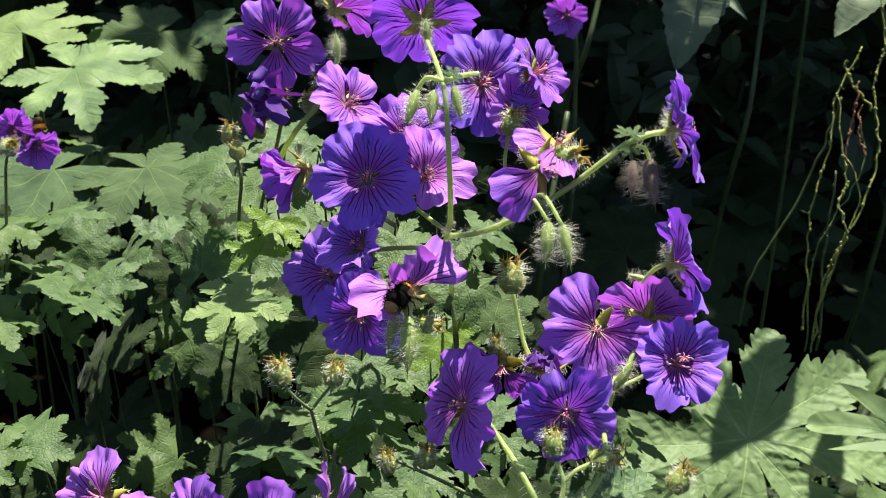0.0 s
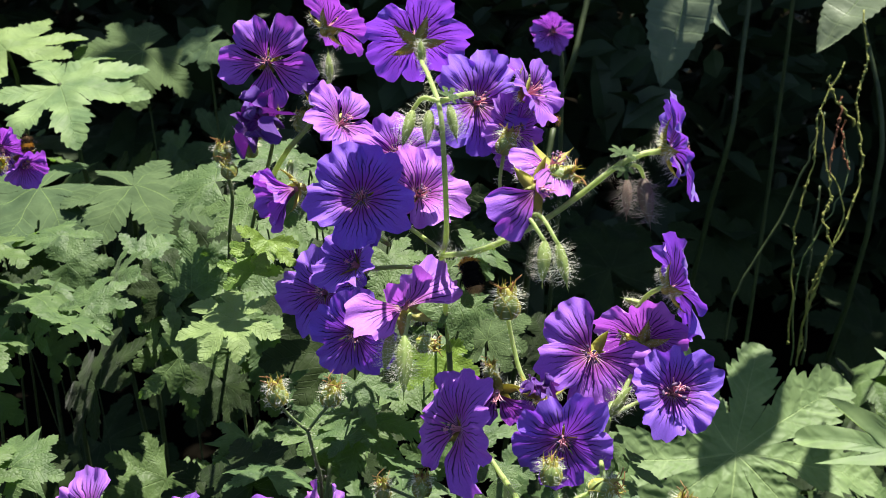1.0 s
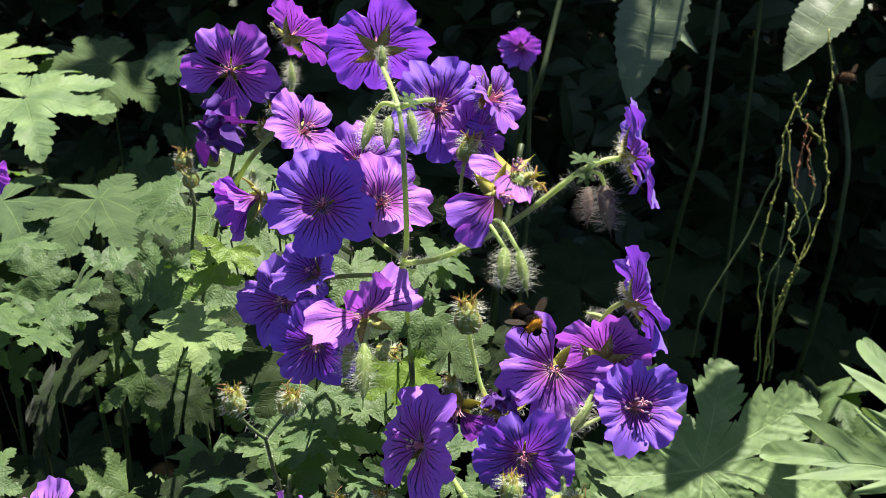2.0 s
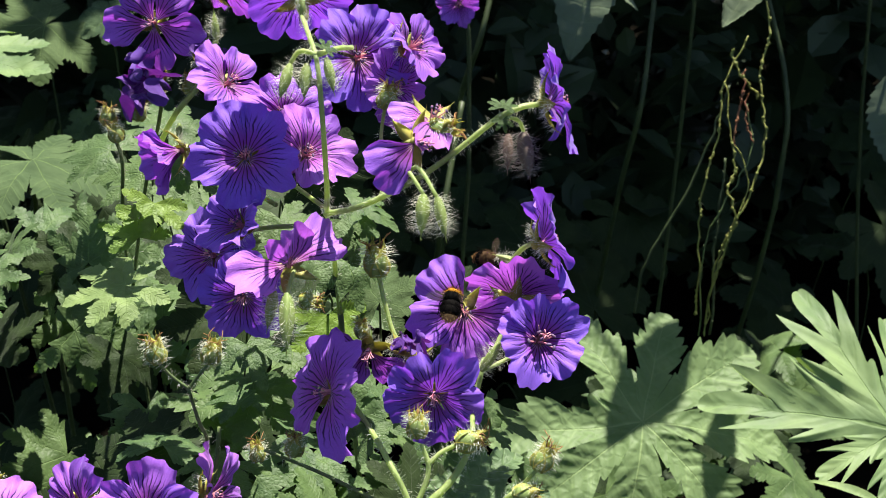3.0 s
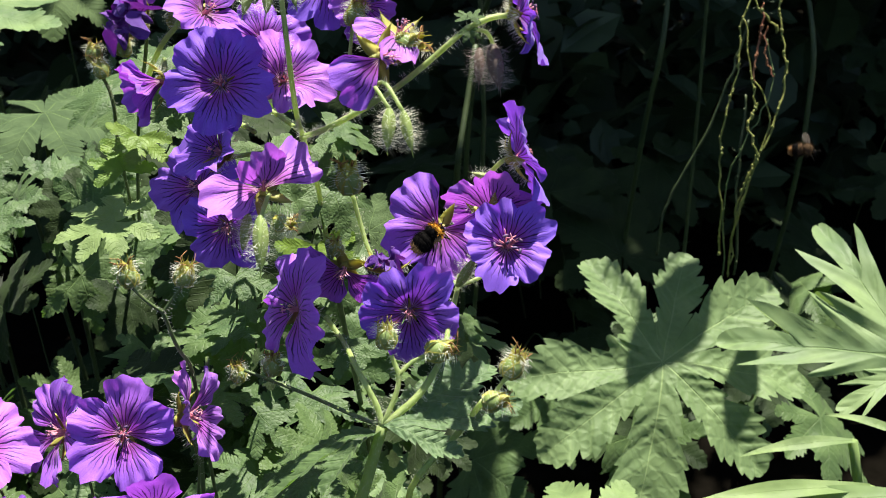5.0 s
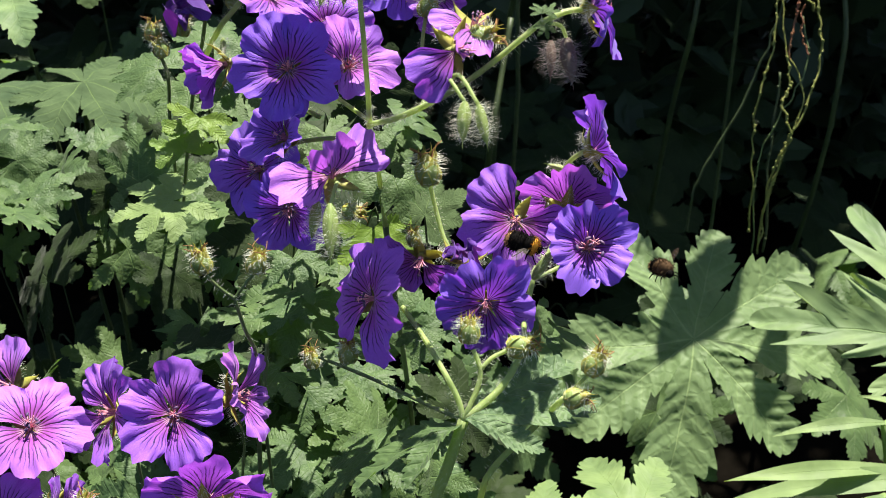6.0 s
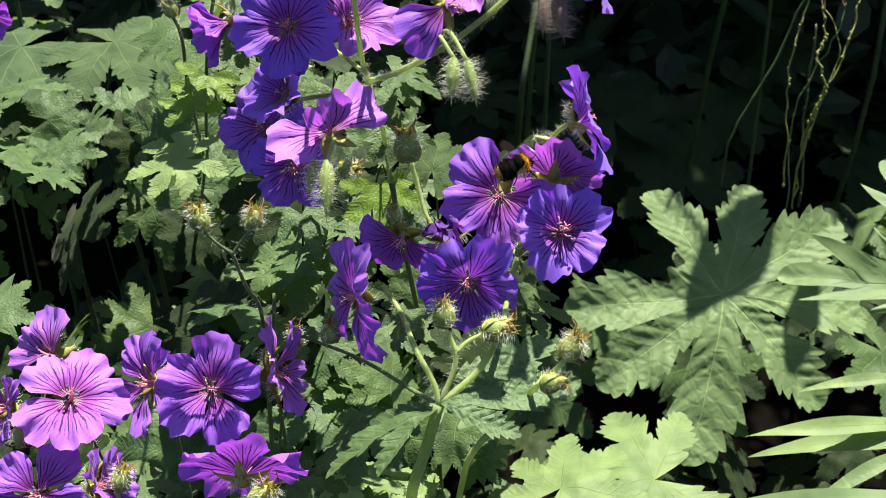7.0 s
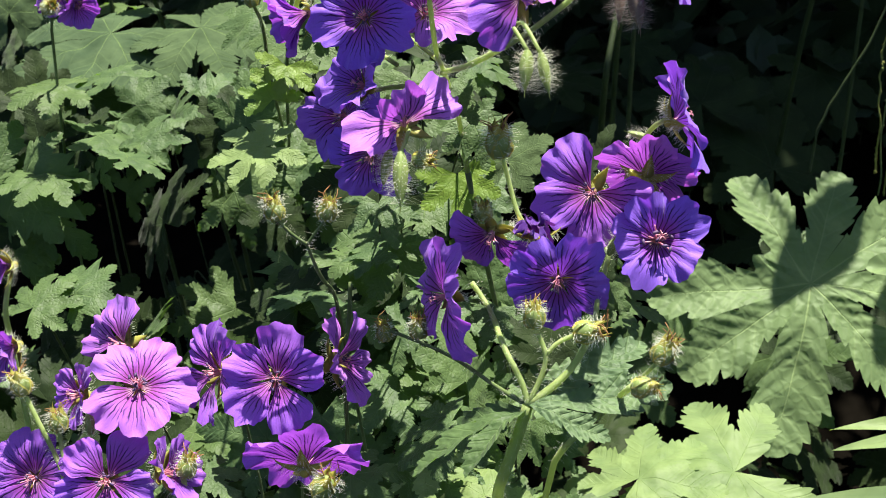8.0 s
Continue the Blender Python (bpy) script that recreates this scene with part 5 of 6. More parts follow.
# climbing tendrils
vine = thing("tendril_vine", (0.3212, 0.8975, 0.2676), "thin knobbly yellow-green tendrils hanging in shade", "vine")
def tendril(pts, r, material, knobs, seed):
    rnd = random.Random(seed)
    bm = bmesh.new()
    path = smooth_line([local(vine, p) for p in pts], 5)
    path = [p + Vector((rnd.gauss(0, 1), rnd.gauss(0, 1), rnd.gauss(0, 1))) * 0.0007 for p in path]
    line = tube(bm, path, r * 0.8, r * 0.9, 5, 3)
    for _ in range(knobs * 2):
        k = rnd.randrange(len(line))
        ball(bm, line[k] + Vector((rnd.uniform(-1, 1), rnd.uniform(-1, 1), rnd.uniform(-1, 1))) * r, r * rnd.uniform(0.6, 1.5), (1, 1, rnd.uniform(0.8, 1.9)), 0, 6, 4)
    part("tendril", bm, material, vine)


tendril(((0.355, 0.9911, 0.5471), (0.358, 0.9723, 0.5128), (0.3506, 0.958, 0.486), (0.3548, 0.9413, 0.4555), (0.3526, 0.9269, 0.4288), (0.3374, 0.9087, 0.3942), (0.3225, 0.9015, 0.3588), (0.3163, 0.8937, 0.302)), 0.0009, M_TENDRIL, 40, 1)
tendril(((0.3254, 0.9586, 0.5059), (0.3348, 0.949, 0.4891), (0.3497, 0.9508, 0.4726)), 0.0009, M_TENDRIL, 14, 2)
tendril(((0.3419, 0.9729, 0.5125), (0.3245, 0.9569, 0.4817), (0.3201, 0.9404, 0.4511), (0.3092, 0.9201, 0.4128), (0.3072, 0.9104, 0.3739), (0.3096, 0.8982, 0.3098)), 0.0008, M_TENDRIL, 26, 3)
tendril(((0.327, 0.9247, 0.4437), (0.3282, 0.9144, 0.4249), (0.3239, 0.9084, 0.4135), (0.3295, 0.8979, 0.3947), (0.3265, 0.8987, 0.375), (0.3161, 0.8936, 0.3228)), 0.0009, M_TENDRIL, 26, 4)
tendril(((0.328, 0.9642, 0.4745), (0.3314, 0.9473, 0.4437), (0.3445, 0.9301, 0.4131), (0.3313, 0.9096, 0.3743), (0.3206, 0.8998, 0.3346), (0.315, 0.8895, 0.2942)), 0.0007, M_TENDRIL, 14, 9)
tendril(((0.3446, 0.9573, 0.4632), (0.3468, 0.9384, 0.4286), (0.3248, 0.9203, 0.3935), (0.314, 0.9149, 0.3617), (0.3142, 0.898, 0.2889)), 0.0007, M_STEM_HALF_SHADE, 10, 10)
tendril(((0.3378, 0.951, 0.4929), (0.3339, 0.9388, 0.4702), (0.327, 0.9243, 0.4429)), 0.0008, M_TENDRIL_RED, 14, 5)
tendril(((0.3391, 0.9427, 0.4778), (0.3373, 0.9325, 0.459), (0.3433, 0.9241, 0.444)), 0.0006, M_TENDRIL_RED, 8, 6)
tendril(((0.3310, 0.966, 0.4745), (0.3208, 0.957, 0.4398), (0.2964, 0.9393, 0.3844), (0.2714, 0.9276, 0.3399), (0.2641, 0.917, 0.2988)), 0.0012, M_STEM_SHADE, 0, 7)
tendril(((0.3296, 0.9461, 0.4204), (0.3254, 0.9276, 0.3652), (0.3258, 0.9061, 0.2838)), 0.0012, M_STEM_SHADE, 4, 8)


# ---------------------------------------------------------------- insects
def furry(bm, c, r, stretch, mat, seed, count=260, length=0.0011):
    """A rounded body piece with a coat of short bristles."""
    rnd = random.Random(seed)
    ball(bm, c, r, stretch, mat, 14, 9)
    for _ in range(count):
        d = Vector((rnd.gauss(0, 1), rnd.gauss(0, 1), rnd.gauss(0, 1))).normalized()
        p = Vector(c) + Vector((d.x * stretch[0], d.y * stretch[1], d.z * stretch[2])) * r * 0.96
        hair(bm, p, d + Vector((0, -0.4, 0)), length * rnd.uniform(0.5, 1.2), 0.00007, rnd, mat)


def insect(name, label, size, coats, wing_lift):
    """A bee, head along +y, back up: furry thorax and banded abdomen, head, legs and wings."""
    fur, band, tail, thorax = coats
    be = thing(name, (0, 0, 0), label, "bee", "bees")
    bm = bmesh.new()
    furry(bm, (0, 0.0028 * size, 0.0006 * size), 0.0034 * size, (1.05, 0.9, 0.95), 0, 1, 420, 0.0014)
    if len(thorax) > 1:
        furry(bm, (0, 0.0044 * size, 0.0008 * size), 0.0030 * size, (1.05, 0.55, 1.0), 1, 7, 340, 0.0014)
    part("thorax", mesh_of("thorax", bm, thorax), None, be, "furry thorax")
    bm = bmesh.new()
    furry(bm, (0, -0.0010 * size, 0.0001 * size), 0.0037 * size, (1.05, 0.72, 0.92), 1, 2, 360, 0.0013)
    furry(bm, (0, -0.0026 * size, -0.0002 * size), 0.0038 * size, (1.0, 0.85, 0.90), 0, 3, 420, 0.0013)
    furry(bm, (0, -0.0047 * size, -0.0006 * size), 0.0027 * size, (1.0, 0.75, 0.88), 2, 4, 300, 0.0012)
    part("abdomen", mesh_of("abdomen", bm, [fur, band, tail]), None, be, "banded furry abdomen")
    bm = bmesh.new()
    furry(bm, (0, 0.0064 * size, -0.0006 * size), 0.0017 * size, (1.1, 0.8, 1.0), 0, 5, 60, 0.0006)
    for s in (-1, 1):
        tube(bm, [(s * 0.0006 * size, 0.0076 * size, 0), (s * 0.0012 * size, 0.0092 * size, 0.0008 * size), (s * 0.0020 * size, 0.0100 * size, 0)], 0.00016, 0.00012, 5, 3)
    part("head", mesh_of("head", bm, M_FUR_BLACK), None, be, "dark head with feelers")
    for s in (-1, 1):
        for k, y in enumerate((0.0045, 0.0030, 0.0012)):
            bm = bmesh.new()
            q = 1 - k
            tube(bm, [(s * 0.0018 * size, y * size, -0.0016 * size), (s * 0.0040 * size, (y + 0.0016 * q) * size, -0.0022 * size), (s * 0.0048 * size, (y + 0.0030 * q) * size, -0.0046 * size)], 0.0003 * size, 0.00018 * size, 5, 3)
            part("leg", bm, M_FUR_BLACK, be)
        bm = bmesh.new()
        rim = [(0, 0, 0), (0.3, 0.12, 0.01), (0.7, 0.16, 0.02), (0.97, 0.05, 0.02), (1.0, -0.10, 0.01), (0.8, -0.24, 0), (0.4, -0.24, 0)]
        top = [bm.verts.new((s * x * 0.0095 * size, y * 0.0095 * size, z * 0.0095 * size)) for x, y, z in rim]
        low = [bm.verts.new(v.co - Vector((0, 0, 0.00004))) for v in top]
        bm.faces.new(top)
        bm.faces.new(low[::-1])
        for k in range(len(top)):
            bm.faces.new((top[k], low[k], low[(k + 1) % len(top)], top[(k + 1) % len(top)]))
        m = Matrix.Translation((s * 0.0012 * size, 0.0036 * size, 0.0026 * size)) @ Euler((radians(20), radians(-s * wing_lift), radians(s * (-28)))).to_matrix().to_4x4()
        part("wing", mesh_of("wing", bm, M_WING, False), None, be, "clear brownish wing", m)
    return be


bumblebee = insect("bumblebee", "black bumblebee with a golden collar and tan tail", 0.95, (M_FUR_BLACK, M_FUR_BLACK, M_FUR_TAN, [M_FUR_BLACK, M_FUR_GOLD]), 12)
brown_bee = insect("carder_bee", "small brown furry bee in flight", 0.85, (M_FUR_BLACK, M_FUR_BROWN, M_FUR_TAN, [M_FUR_BROWN]), 35)
striped_bee = insect("honeybee", "small orange and dark banded bee in flight", 0.62, (M_FUR_BROWN, M_FUR_GOLD, M_FUR_BROWN, [M_FUR_BROWN]), 40)
resting_bee = insect("honeybee", "small brown banded bee clinging to a fading flower", 0.72, (M_FUR_BROWN, M_FUR_GOLD, M_FUR_TAN, [M_FUR_BROWN]), 8)
resting_bee.matrix_basis = facing((-0.1627, 0.6461, 0.5729), (0.8753, -0.3588, 0.3241), 0, (-0.1147, 0.3716, 0.9213))


# ---------------------------------------------------------------- what moves
SWAY_B = [
    (0, 0.000, -0.000),
    (0.5, 0.314, -0.037),
    (1, 0.524, 0.012),
    (2.5, 0.989, -0.057),
    (3, 0.465, -0.550),
    (3.5, 0.452, -0.419),
    (4, 1.443, -0.048),
    (4.2, 0.053, -0.551),
    (5.5, -0.011, -0.797),
    (6, 0.301, -0.282),
    (6.5, 0.377, -0.539),
    (7, 1.731, -0.864),
    (7.5, 2.665, -1.075),
    (8, 2.100, -0.254),
]
SWAY_C = [
    (0, -0.630, -0.229),
    (1, -0.775, -0.461),
    (2.5, -0.738, -0.068),
    (3.5, -0.924, -0.350),
    (4, -1.277, 0.182),
    (5.5, -1.235, -0.931),
    (6, -1.289, -1.120),
    (6.5, -0.737, -0.963),
    (7, -0.131, 0.372),
    (7.5, -0.752, 0.061),
    (8, -0.000, -0.000),
]
DRIFT_NEAREST = [(0, (0, -0, 0)), (0.5, (0.0004, -0.0006, -0.0012)), (1, (-0.0002, -0.0006, -0.0011)), (2.5, (-0.0003, -0.0004, -0.0008)), (3, (-0.0016, 0.0004, 0.0006)), (3.5, (-0.0019, 0.0003, 0.0005)), (4, (-0.004, -0.0003, -0.0007)), (4.2, (-0.0014, 0.0001, 0.0001)), (5.5, (-0.0055, 0.0022, 0.0042)), (6, (-0.0027, 0.0006, 0.0011)), (6.5, (-0.0026, -0.0003, -0.0004)), (7, (-0.0067, -0.0014, -0.0012)), (7.5, (-0.009, -0.0039, -0.0034)), (8, (-0.006, -0.0035, -0.0034))]
DRIFT_NODDING = [(0, (0, -0, 0)), (0.5, (0.0002, 0.0002, 0.0004)), (1, (-0.0002, 0.0007, 0.0013)), (2.5, (0.0014, 0.0004, 0.0009)), (3, (-0.0001, -0.0001, -0.0002)), (3.5, (-0.0004, 0.0003, 0.0004)), (4, (0.0006, -0.0001, -0.0001)), (4.2, (0.0013, -0.0002, -0.0004)), (5.5, (-0.0042, -0, 0.0002)), (6, (-0.0033, -0, 0)), (6.5, (-0.0032, -0.0006, -0.0007)), (7, (-0.002, -0.0034, -0.0046)), (7.5, (-0.0041, -0.006, -0.0071)), (8, (-0.0017, -0.0042, -0.0053))]


def motions():
    for stem, rows in ((stem_b, SWAY_B), (stem_c, SWAY_C)):
        walk(stem, [(t, pose(*stem.location, rx, ry, 0)) for t, rx, ry in rows])
    rest = nodding.matrix_basis.copy()
    turned = Matrix.Translation(rest.translation) @ Matrix.Rotation(radians(17), 4, Vector((0.1345, -0.8187, 0.5582))) @ Matrix.Rotation(radians(-10), 4, Vector((0, 0, 1))) @ Matrix.Translation(-rest.translation) @ rest
    walk(nodding, [(t, Matrix.Translation(d) @ (rest if t < 6.8 else turned)) for t, d in DRIFT_NODDING])
    still = nearest.matrix_basis.copy()
    walk(nearest, [(t, Matrix.Translation(d) @ still) for t, d in DRIFT_NEAREST])
    walk(bumblebee, [
        (0, facing((0.0381, 0.4221, 0.6073), (0.0035, -0.044, 0.999), 0, (0.4476, 0.894, -0.0217))),
        (0.2, facing((0.0385, 0.4225, 0.6091), (0.0083, -0.1559, 0.9877), 0, (0.6571, 0.7442, -0.1203))),
        (0.4, facing((0.0394, 0.4276, 0.6112), (0.0229, -0.5458, 0.8376), 0, (0.641, -0.5421, -0.5434))),
        (0.6, facing((0.0385, 0.4307, 0.6195), (0.0257, -0.6925, 0.721), 0, (0.0885, 0.2842, 0.9547))),
        (0.7, facing((0.046, 0.4302, 0.6199), (0.0242, -0.6937, 0.7198), 0, (0.3901, 0.2521, 0.8856))),
        (0.8, facing((0.0622, 0.4426, 0.6034), (0.0179, -0.5509, 0.8344), 0, (0.5171, 0.3128, 0.7967))),
        (0.9, facing((0.0686, 0.4436, 0.6046), (0.1129, -0.547, 0.8295), 0, (-0.207, 0.3561, 0.9112))),
        (1, facing((0.0626, 0.4465, 0.6102), (0.0147, -0.5541, 0.8323), 0, (-0.2271, 0.3427, 0.9116))),
        (1.1, facing((0.059, 0.4514, 0.6195), (0.0131, -0.5557, 0.8313), 0, (0.204, 0.353, 0.9131))),
        (1.2, facing((0.0674, 0.4504, 0.6162), (0.0113, -0.5578, 0.8299), 0, (0.5677, 0.2791, 0.7744))),
        (1.6, facing((0.0772, 0.4417, 0.6157), (0.0007, -0.4501, 0.893), 0, (0.9684, -0.1964, -0.1536))),
        (2, facing((0.0947, 0.4455, 0.5976), (-0.0078, -0.4565, 0.8897), 0, (0.5416, -0.4587, -0.7045))),
        (2.3, facing((0.1032, 0.4441, 0.5804), (-0.0115, -0.7123, 0.7018), 0, (0.2015, 0.3307, 0.922))),
        (2.5, facing((0.1016, 0.4467, 0.5758), (-0.0184, -0.4195, 0.9076), 0, (0.1569, 0.8953, 0.417))),
        (3, facing((0.0955, 0.4485, 0.5806), (-0.0275, -0.399, 0.9165), 0, (0.1708, 0.9015, 0.3976))),
        (3.5, facing((0.0952, 0.4457, 0.581), (-0.029, -0.3871, 0.9216), 0, (0.3343, 0.8774, 0.3441))),
        (4, facing((0.0969, 0.4487, 0.5731), (-0.0096, -0.3792, 0.9252), 0, (0.1733, 0.9107, 0.3751))),
        (4.2, facing((0.0938, 0.4437, 0.5846), (-0.0087, -0.6733, 0.7393), 0, (0.5448, 0.3057, 0.7808))),
        (5, facing((0.0941, 0.4457, 0.5774), (0.0156, -0.6717, 0.7407), 0, (0.7189, 0.2401, 0.6524))),
        (5.5, facing((0.0973, 0.4554, 0.5691), (0.0227, -0.3726, 0.9277), 0, (0.4208, 0.8765, 0.234))),
        (6, facing((0.1052, 0.4445, 0.5718), (0.0141, -0.6463, 0.763), 0, (0.9301, -0.2717, -0.2473))),
        (6.2, facing((0.0983, 0.4412, 0.5771), (0.0143, -0.639, 0.7691), 0, (0.9321, 0.096, 0.3493))),
        (6.4, facing((0.0929, 0.4376, 0.583), (0.0175, -0.6329, 0.7741), 0, (0.5287, 0.3697, 0.7641))),
        (6.5, facing((0.0906, 0.439, 0.5874), (0.0212, -0.63, 0.7763), 0, (0.529, 0.3743, 0.7616))),
        (6.6, facing((0.0913, 0.4344, 0.5809), (0.0271, -0.6275, 0.7782), 0, (0.3524, 0.4125, 0.84))),
        (6.7, facing((0.0776, 0.4285, 0.5794), (0.0336, -0.5472, 0.8363), 0, (-0.693, 0.2419, 0.6791))),
        (6.8, facing((0.0681, 0.4271, 0.5794), (0.0422, -0.5448, 0.8375), 0, (0.323, 0.4366, 0.8397))),
        (6.9, facing((0.0853, 0.4312, 0.5889), (0.051, -0.5422, 0.8387), 0, (0.9496, 0.1231, 0.2884))),
        (7, facing((0.1024, 0.4353, 0.5894), (0.0593, -0.5391, 0.8402), 0, (0.8973, 0.205, 0.3909))),
        (7.1, facing((0.1236, 0.4513, 0.5904), (0.0649, -0.458, 0.8866), 0, (0.9501, 0.1402, 0.2786))),
        (7.2, facing((0.1482, 0.4488, 0.5791), (0.0725, -0.4528, 0.8887), 0, (0.6517, -0.4671, -0.5976))),
        (7.3, facing((0.1464, 0.4437, 0.5672), (0.3756, -0.3591, 0.8544), 0, (-0.2054, 0.4397, 0.8744))),
        (7.4, facing((0.1446, 0.4387, 0.5562), (0.3816, -0.3519, 0.8547), 0, (-0.6893, 0.2406, 0.6834))),
        (7.5, facing((0.138, 0.4432, 0.5439), (0.5738, -0.2438, 0.7819), 0, (-0.742, 0.2082, 0.6372))),
        (7.6, facing((0.1391, 0.463, 0.5367), (0.5776, -0.24, 0.7803), 0, (-0.6795, -0.5638, -0.4694))),
        (7.8, facing((0.1647, 0.5838, 0.4428), (0.3943, -0.2074, 0.8953), 0, (0.2846, 0.1214, -0.9509))),
        (8, facing((0.3048, 0.7559, 0.3955), (0.4012, -0.2077, 0.8921), 0, (0.8545, 0.5192, 0.0155))),
    ])
    walk(brown_bee, [
        (0, facing((0.2786, 0.6231, 0.6233), (-0.006, 0.165, 0.9863), 0, (-0.999, -0.0456, 0.0015))),
        (0.7, facing((0.1593, 0.5831, 0.6285), (-0.0049, 0.1593, 0.9872), 0, (-0.9994, -0.0343, 0.0006))),
        (0.9, facing((0.1014, 0.5567, 0.6253), (-0.0056, 0.1555, 0.9878), 0, (-0.9995, -0.0308, -0.0008))),
        (1, facing((0.0914, 0.5465, 0.628), (-0.006, 0.1538, 0.9881), 0, (-0.9961, 0.0168, 0.0869))),
        (1.1, facing((0.0934, 0.5374, 0.632), (-0.0065, 0.1518, 0.9884), 0, (-0.9529, 0.1186, 0.279))),
        (1.2, facing((0.0927, 0.5641, 0.6399), (-0.0073, 0.1494, 0.9887), 0, (-0.5423, 0.3718, 0.7535))),
        (1.6, facing((0.1851, 0.6778, 0.6383), (-0.0114, 0.1381, 0.9904), 0, (0.9998, 0.0191, 0.0089))),
        (2.1, facing((0.2682, 0.6607, 0.606), (-0.0156, 0.1311, 0.9913), 0, (0.0114, -0.9453, -0.326))),
        (2.4, facing((0.2317, 0.5964, 0.597), (-0.0147, 0.1373, 0.9904), 0, (-0.9544, -0.1223, -0.2725))),
        (2.5, facing((0.1797, 0.5372, 0.5919), (0.3163, -0.302, 0.8993), 0, (-0.9433, -0.327, -0.057))),
        (2.6, facing((0.1483, 0.4956, 0.5763), (-0.0138, 0.145, 0.9893), 0, (-0.9553, -0.1159, -0.2719))),
        (2.7, facing((0.1257, 0.5035, 0.5912), (-0.0139, 0.1496, 0.9886), 0, (-0.8972, 0.2192, 0.3834))),
        (2.8, facing((0.0999, 0.5005, 0.6051), (-0.014, 0.1544, 0.9879), 0, (-0.9592, 0.1519, 0.2386))),
        (2.9, facing((0.1059, 0.4915, 0.5877), (-0.0142, 0.159, 0.9872), 0, (0.3557, -0.4418, -0.8236))),
        (3.1, facing((0.1121, 0.4943, 0.5731), (-0.0136, 0.1661, 0.986), 0, (0.3537, -0.4496, -0.8203))),
        (3.3, facing((0.0991, 0.4552, 0.5874), (-0.0209, -0.0645, 0.9977), 0, (0.7448, -0.6448, -0.172))),
        (3.6, facing((0.0995, 0.4502, 0.5874), (-0.017, -0.0582, 0.9982), 0, (0.9488, 0.1205, 0.2918))),
        (3.8, facing((0.1048, 0.4515, 0.5921), (-0.0055, 0.181, 0.9835), 0, (0.9371, 0.1459, 0.3171))),
        (3.9, facing((0.1062, 0.4541, 0.5939), (-0.0024, 0.1826, 0.9832), 0, (0.8504, 0.2378, 0.4693))),
        (4, facing((0.105, 0.4576, 0.5998), (0.0025, 0.1841, 0.9829), 0, (0.8526, 0.2391, 0.4646))),
        (4.1, facing((0.1213, 0.4654, 0.5966), (0.0096, 0.1857, 0.9826), 0, (0.9997, -0.0237, -0.0053))),
        (4.2, facing((0.1303, 0.4814, 0.5876), (0.0169, 0.1871, 0.9822), 0, (0.9996, -0.0263, -0.0122))),
        (4.8, facing((0.2373, 0.5773, 0.5495), (0.0274, 0.1898, 0.9814), 0, (0.9996, -0.0125, -0.0254))),
        (5.4, facing((0.2768, 0.5809, 0.5437), (0.0184, 0.1903, 0.9816), 0, (-0.6437, -0.7652, -0.0073))),
        (5.8, facing((0.1911, 0.5095, 0.5679), (0.0113, 0.209, 0.9779), 0, (-0.9999, -0.0104, 0.0137))),
        (5.9, facing((0.1544, 0.4684, 0.5797), (0.0094, 0.2165, 0.9762), 0, (-0.9592, -0.1568, -0.2352))),
        (6, facing((0.1565, 0.4531, 0.5557), (0.0081, 0.2227, 0.9749), 0, (0.211, -0.6748, -0.7072))),
        (6.2, facing((0.1348, 0.4417, 0.5391), (0.006, 0.2319, 0.9727), 0, (-0.9143, -0.2248, -0.3368))),
        (6.4, facing((0.0958, 0.4134, 0.5146), (0.0056, 0.2396, 0.9709), 0, (-0.8739, -0.2733, -0.4021))),
        (6.5, facing((0.0541, 0.4005, 0.5154), (0.0068, 0.243, 0.97), 0, (0.848, -0.2685, -0.457))),
        (6.8, facing((0.0115, 0.4179, 0.5147), (0.0182, 0.2514, 0.9677), 0, (-0.9743, 0.0843, 0.2091))),
        (6.9, facing((0.0094, 0.4207, 0.5124), (0.0225, 0.2542, 0.9669), 0, (0.2107, -0.5247, -0.8248))),
        (7, facing((0.0204, 0.4183, 0.4998), (0.0257, 0.2575, 0.9659), 0, (0.5235, -0.4403, -0.7294))),
        (7.3, facing((0.021, 0.4379, 0.4719), (0.0285, 0.2722, 0.9618), 0, (0.5283, -0.4358, -0.7287))),
        (7.6, facing((0.0195, 0.4126, 0.4352), (0.0308, 0.28, 0.9595), 0, (0.2469, -0.5267, -0.8134))),
        (8, facing((0.0153, 0.3802, 0.3979), (0.0386, 0.275, 0.9607), 0, (0.2444, -0.5185, -0.8194))),
    ])
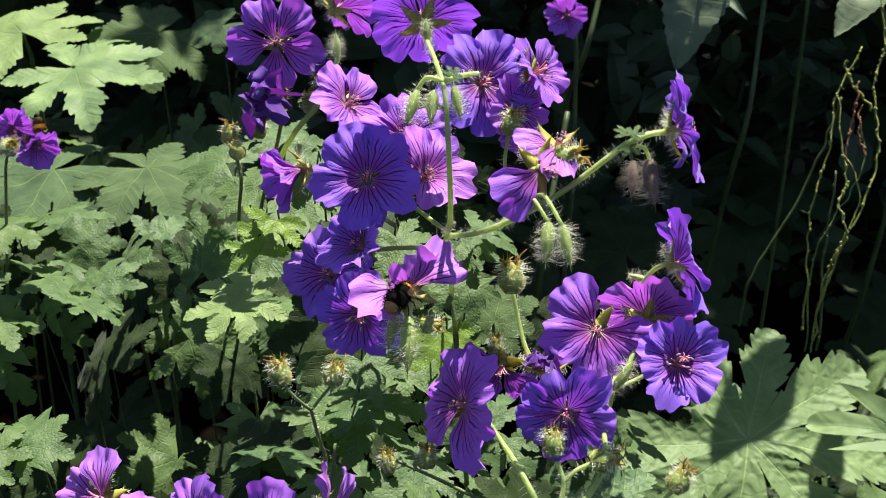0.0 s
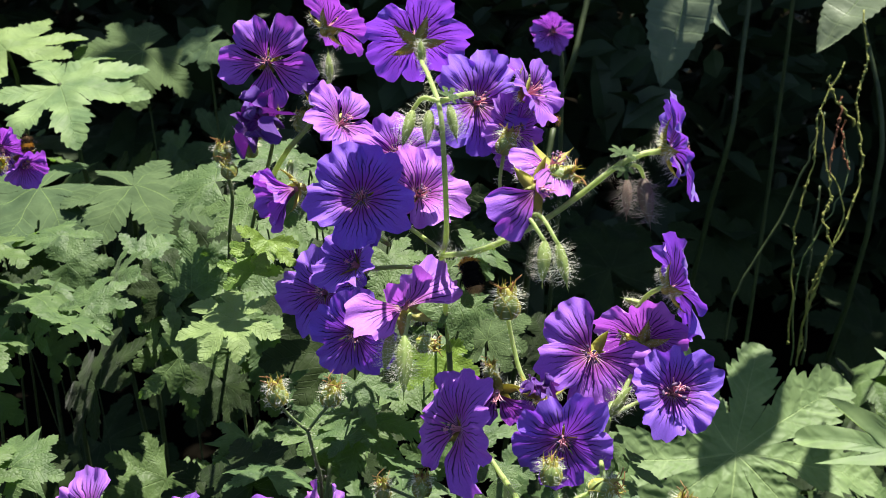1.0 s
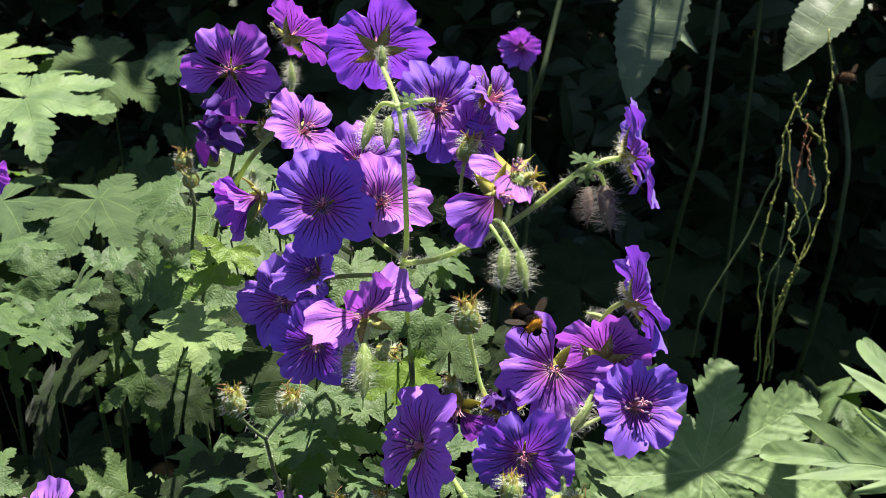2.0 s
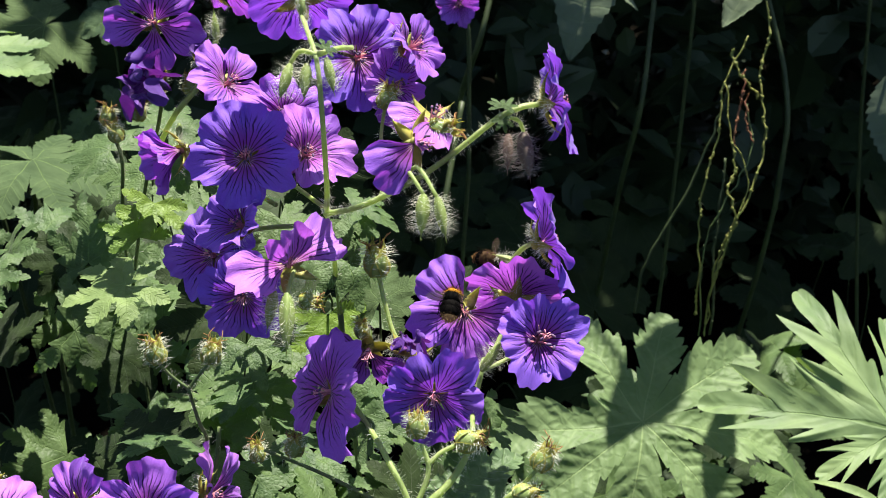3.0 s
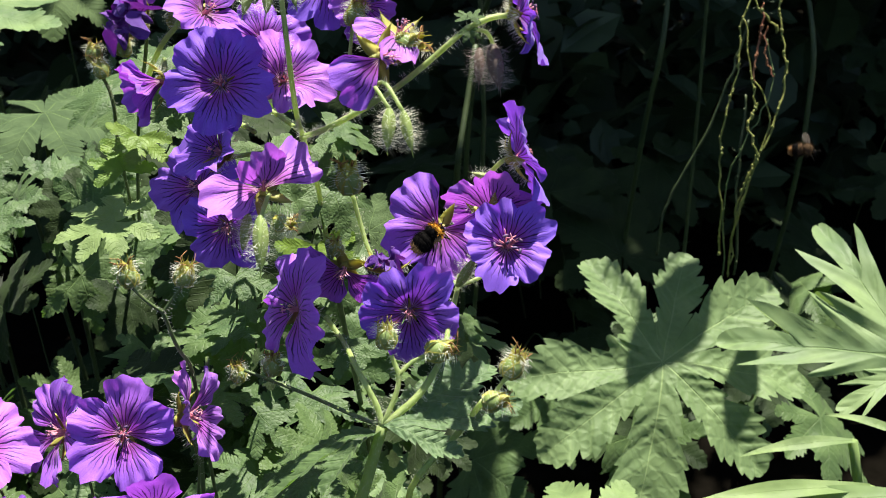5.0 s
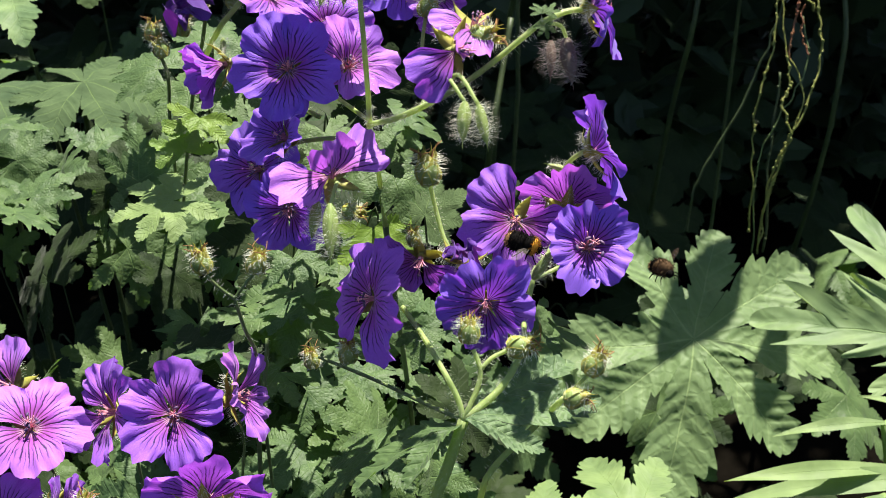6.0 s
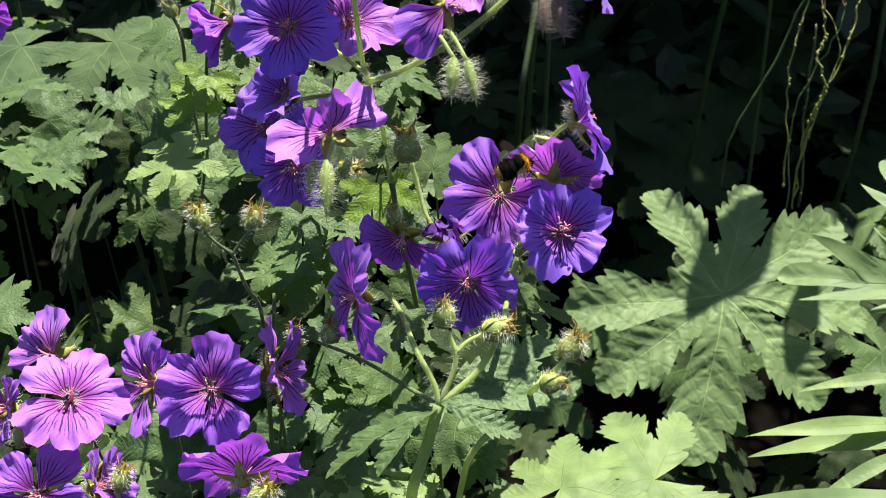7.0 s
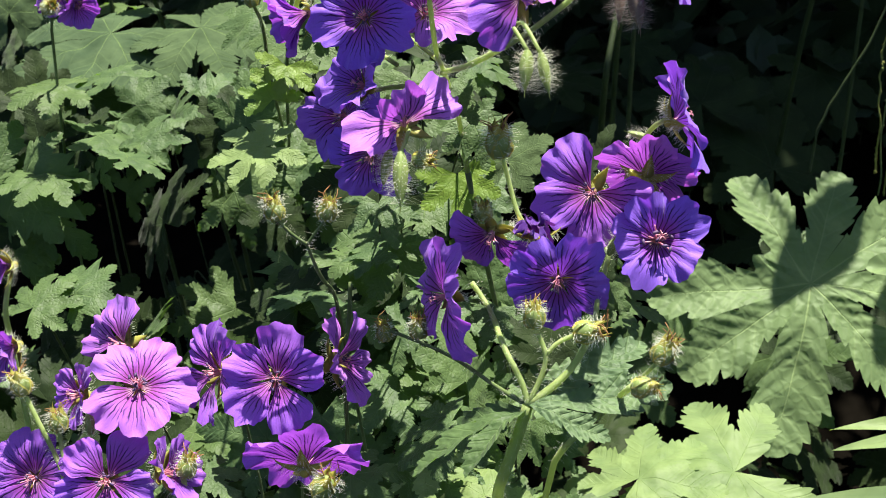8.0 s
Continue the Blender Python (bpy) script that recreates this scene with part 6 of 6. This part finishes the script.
    walk(striped_bee, [
        (0, facing((-0.2343, 0.5997, 0.6241), (-0.006, 0.165, 0.9863), 0, (0.999, 0.0456, -0.0015))),
        (2.9, facing((-0.1709, 0.614, 0.61), (-0.0142, 0.159, 0.9872), 0, (0.9811, -0.1142, -0.156))),
        (3.3, facing((-0.0843, 0.5535, 0.6075), (-0.0128, 0.1713, 0.9851), 0, (0.9573, -0.168, -0.2351))),
        (3.4, facing((-0.052, 0.507, 0.6088), (-0.0119, 0.1735, 0.9848), 0, (0.7584, -0.3359, -0.5586))),
        (3.5, facing((-0.0254, 0.4701, 0.5849), (-0.0317, -0.4912, 0.8705), 0, (-0.0067, 0.2759, 0.9612))),
        (3.6, facing((-0.0263, 0.4493, 0.545), (-0.009, 0.1776, 0.9841), 0, (-0.0025, -0.4795, -0.8775))),
        (3.7, facing((-0.0173, 0.4358, 0.5389), (-0.0076, 0.1794, 0.9838), 0, (0.6378, -0.3883, -0.6651))),
        (4, facing((-0.0199, 0.4017, 0.4941), (0.0025, 0.1841, 0.9829), 0, (-0.3248, -0.4537, -0.8299))),
        (8, facing((-0.1378, 0.2851, 0.4029), (0.0386, 0.275, 0.9607), 0, (-0.3094, -0.5698, -0.7613))),
    ])


motions()
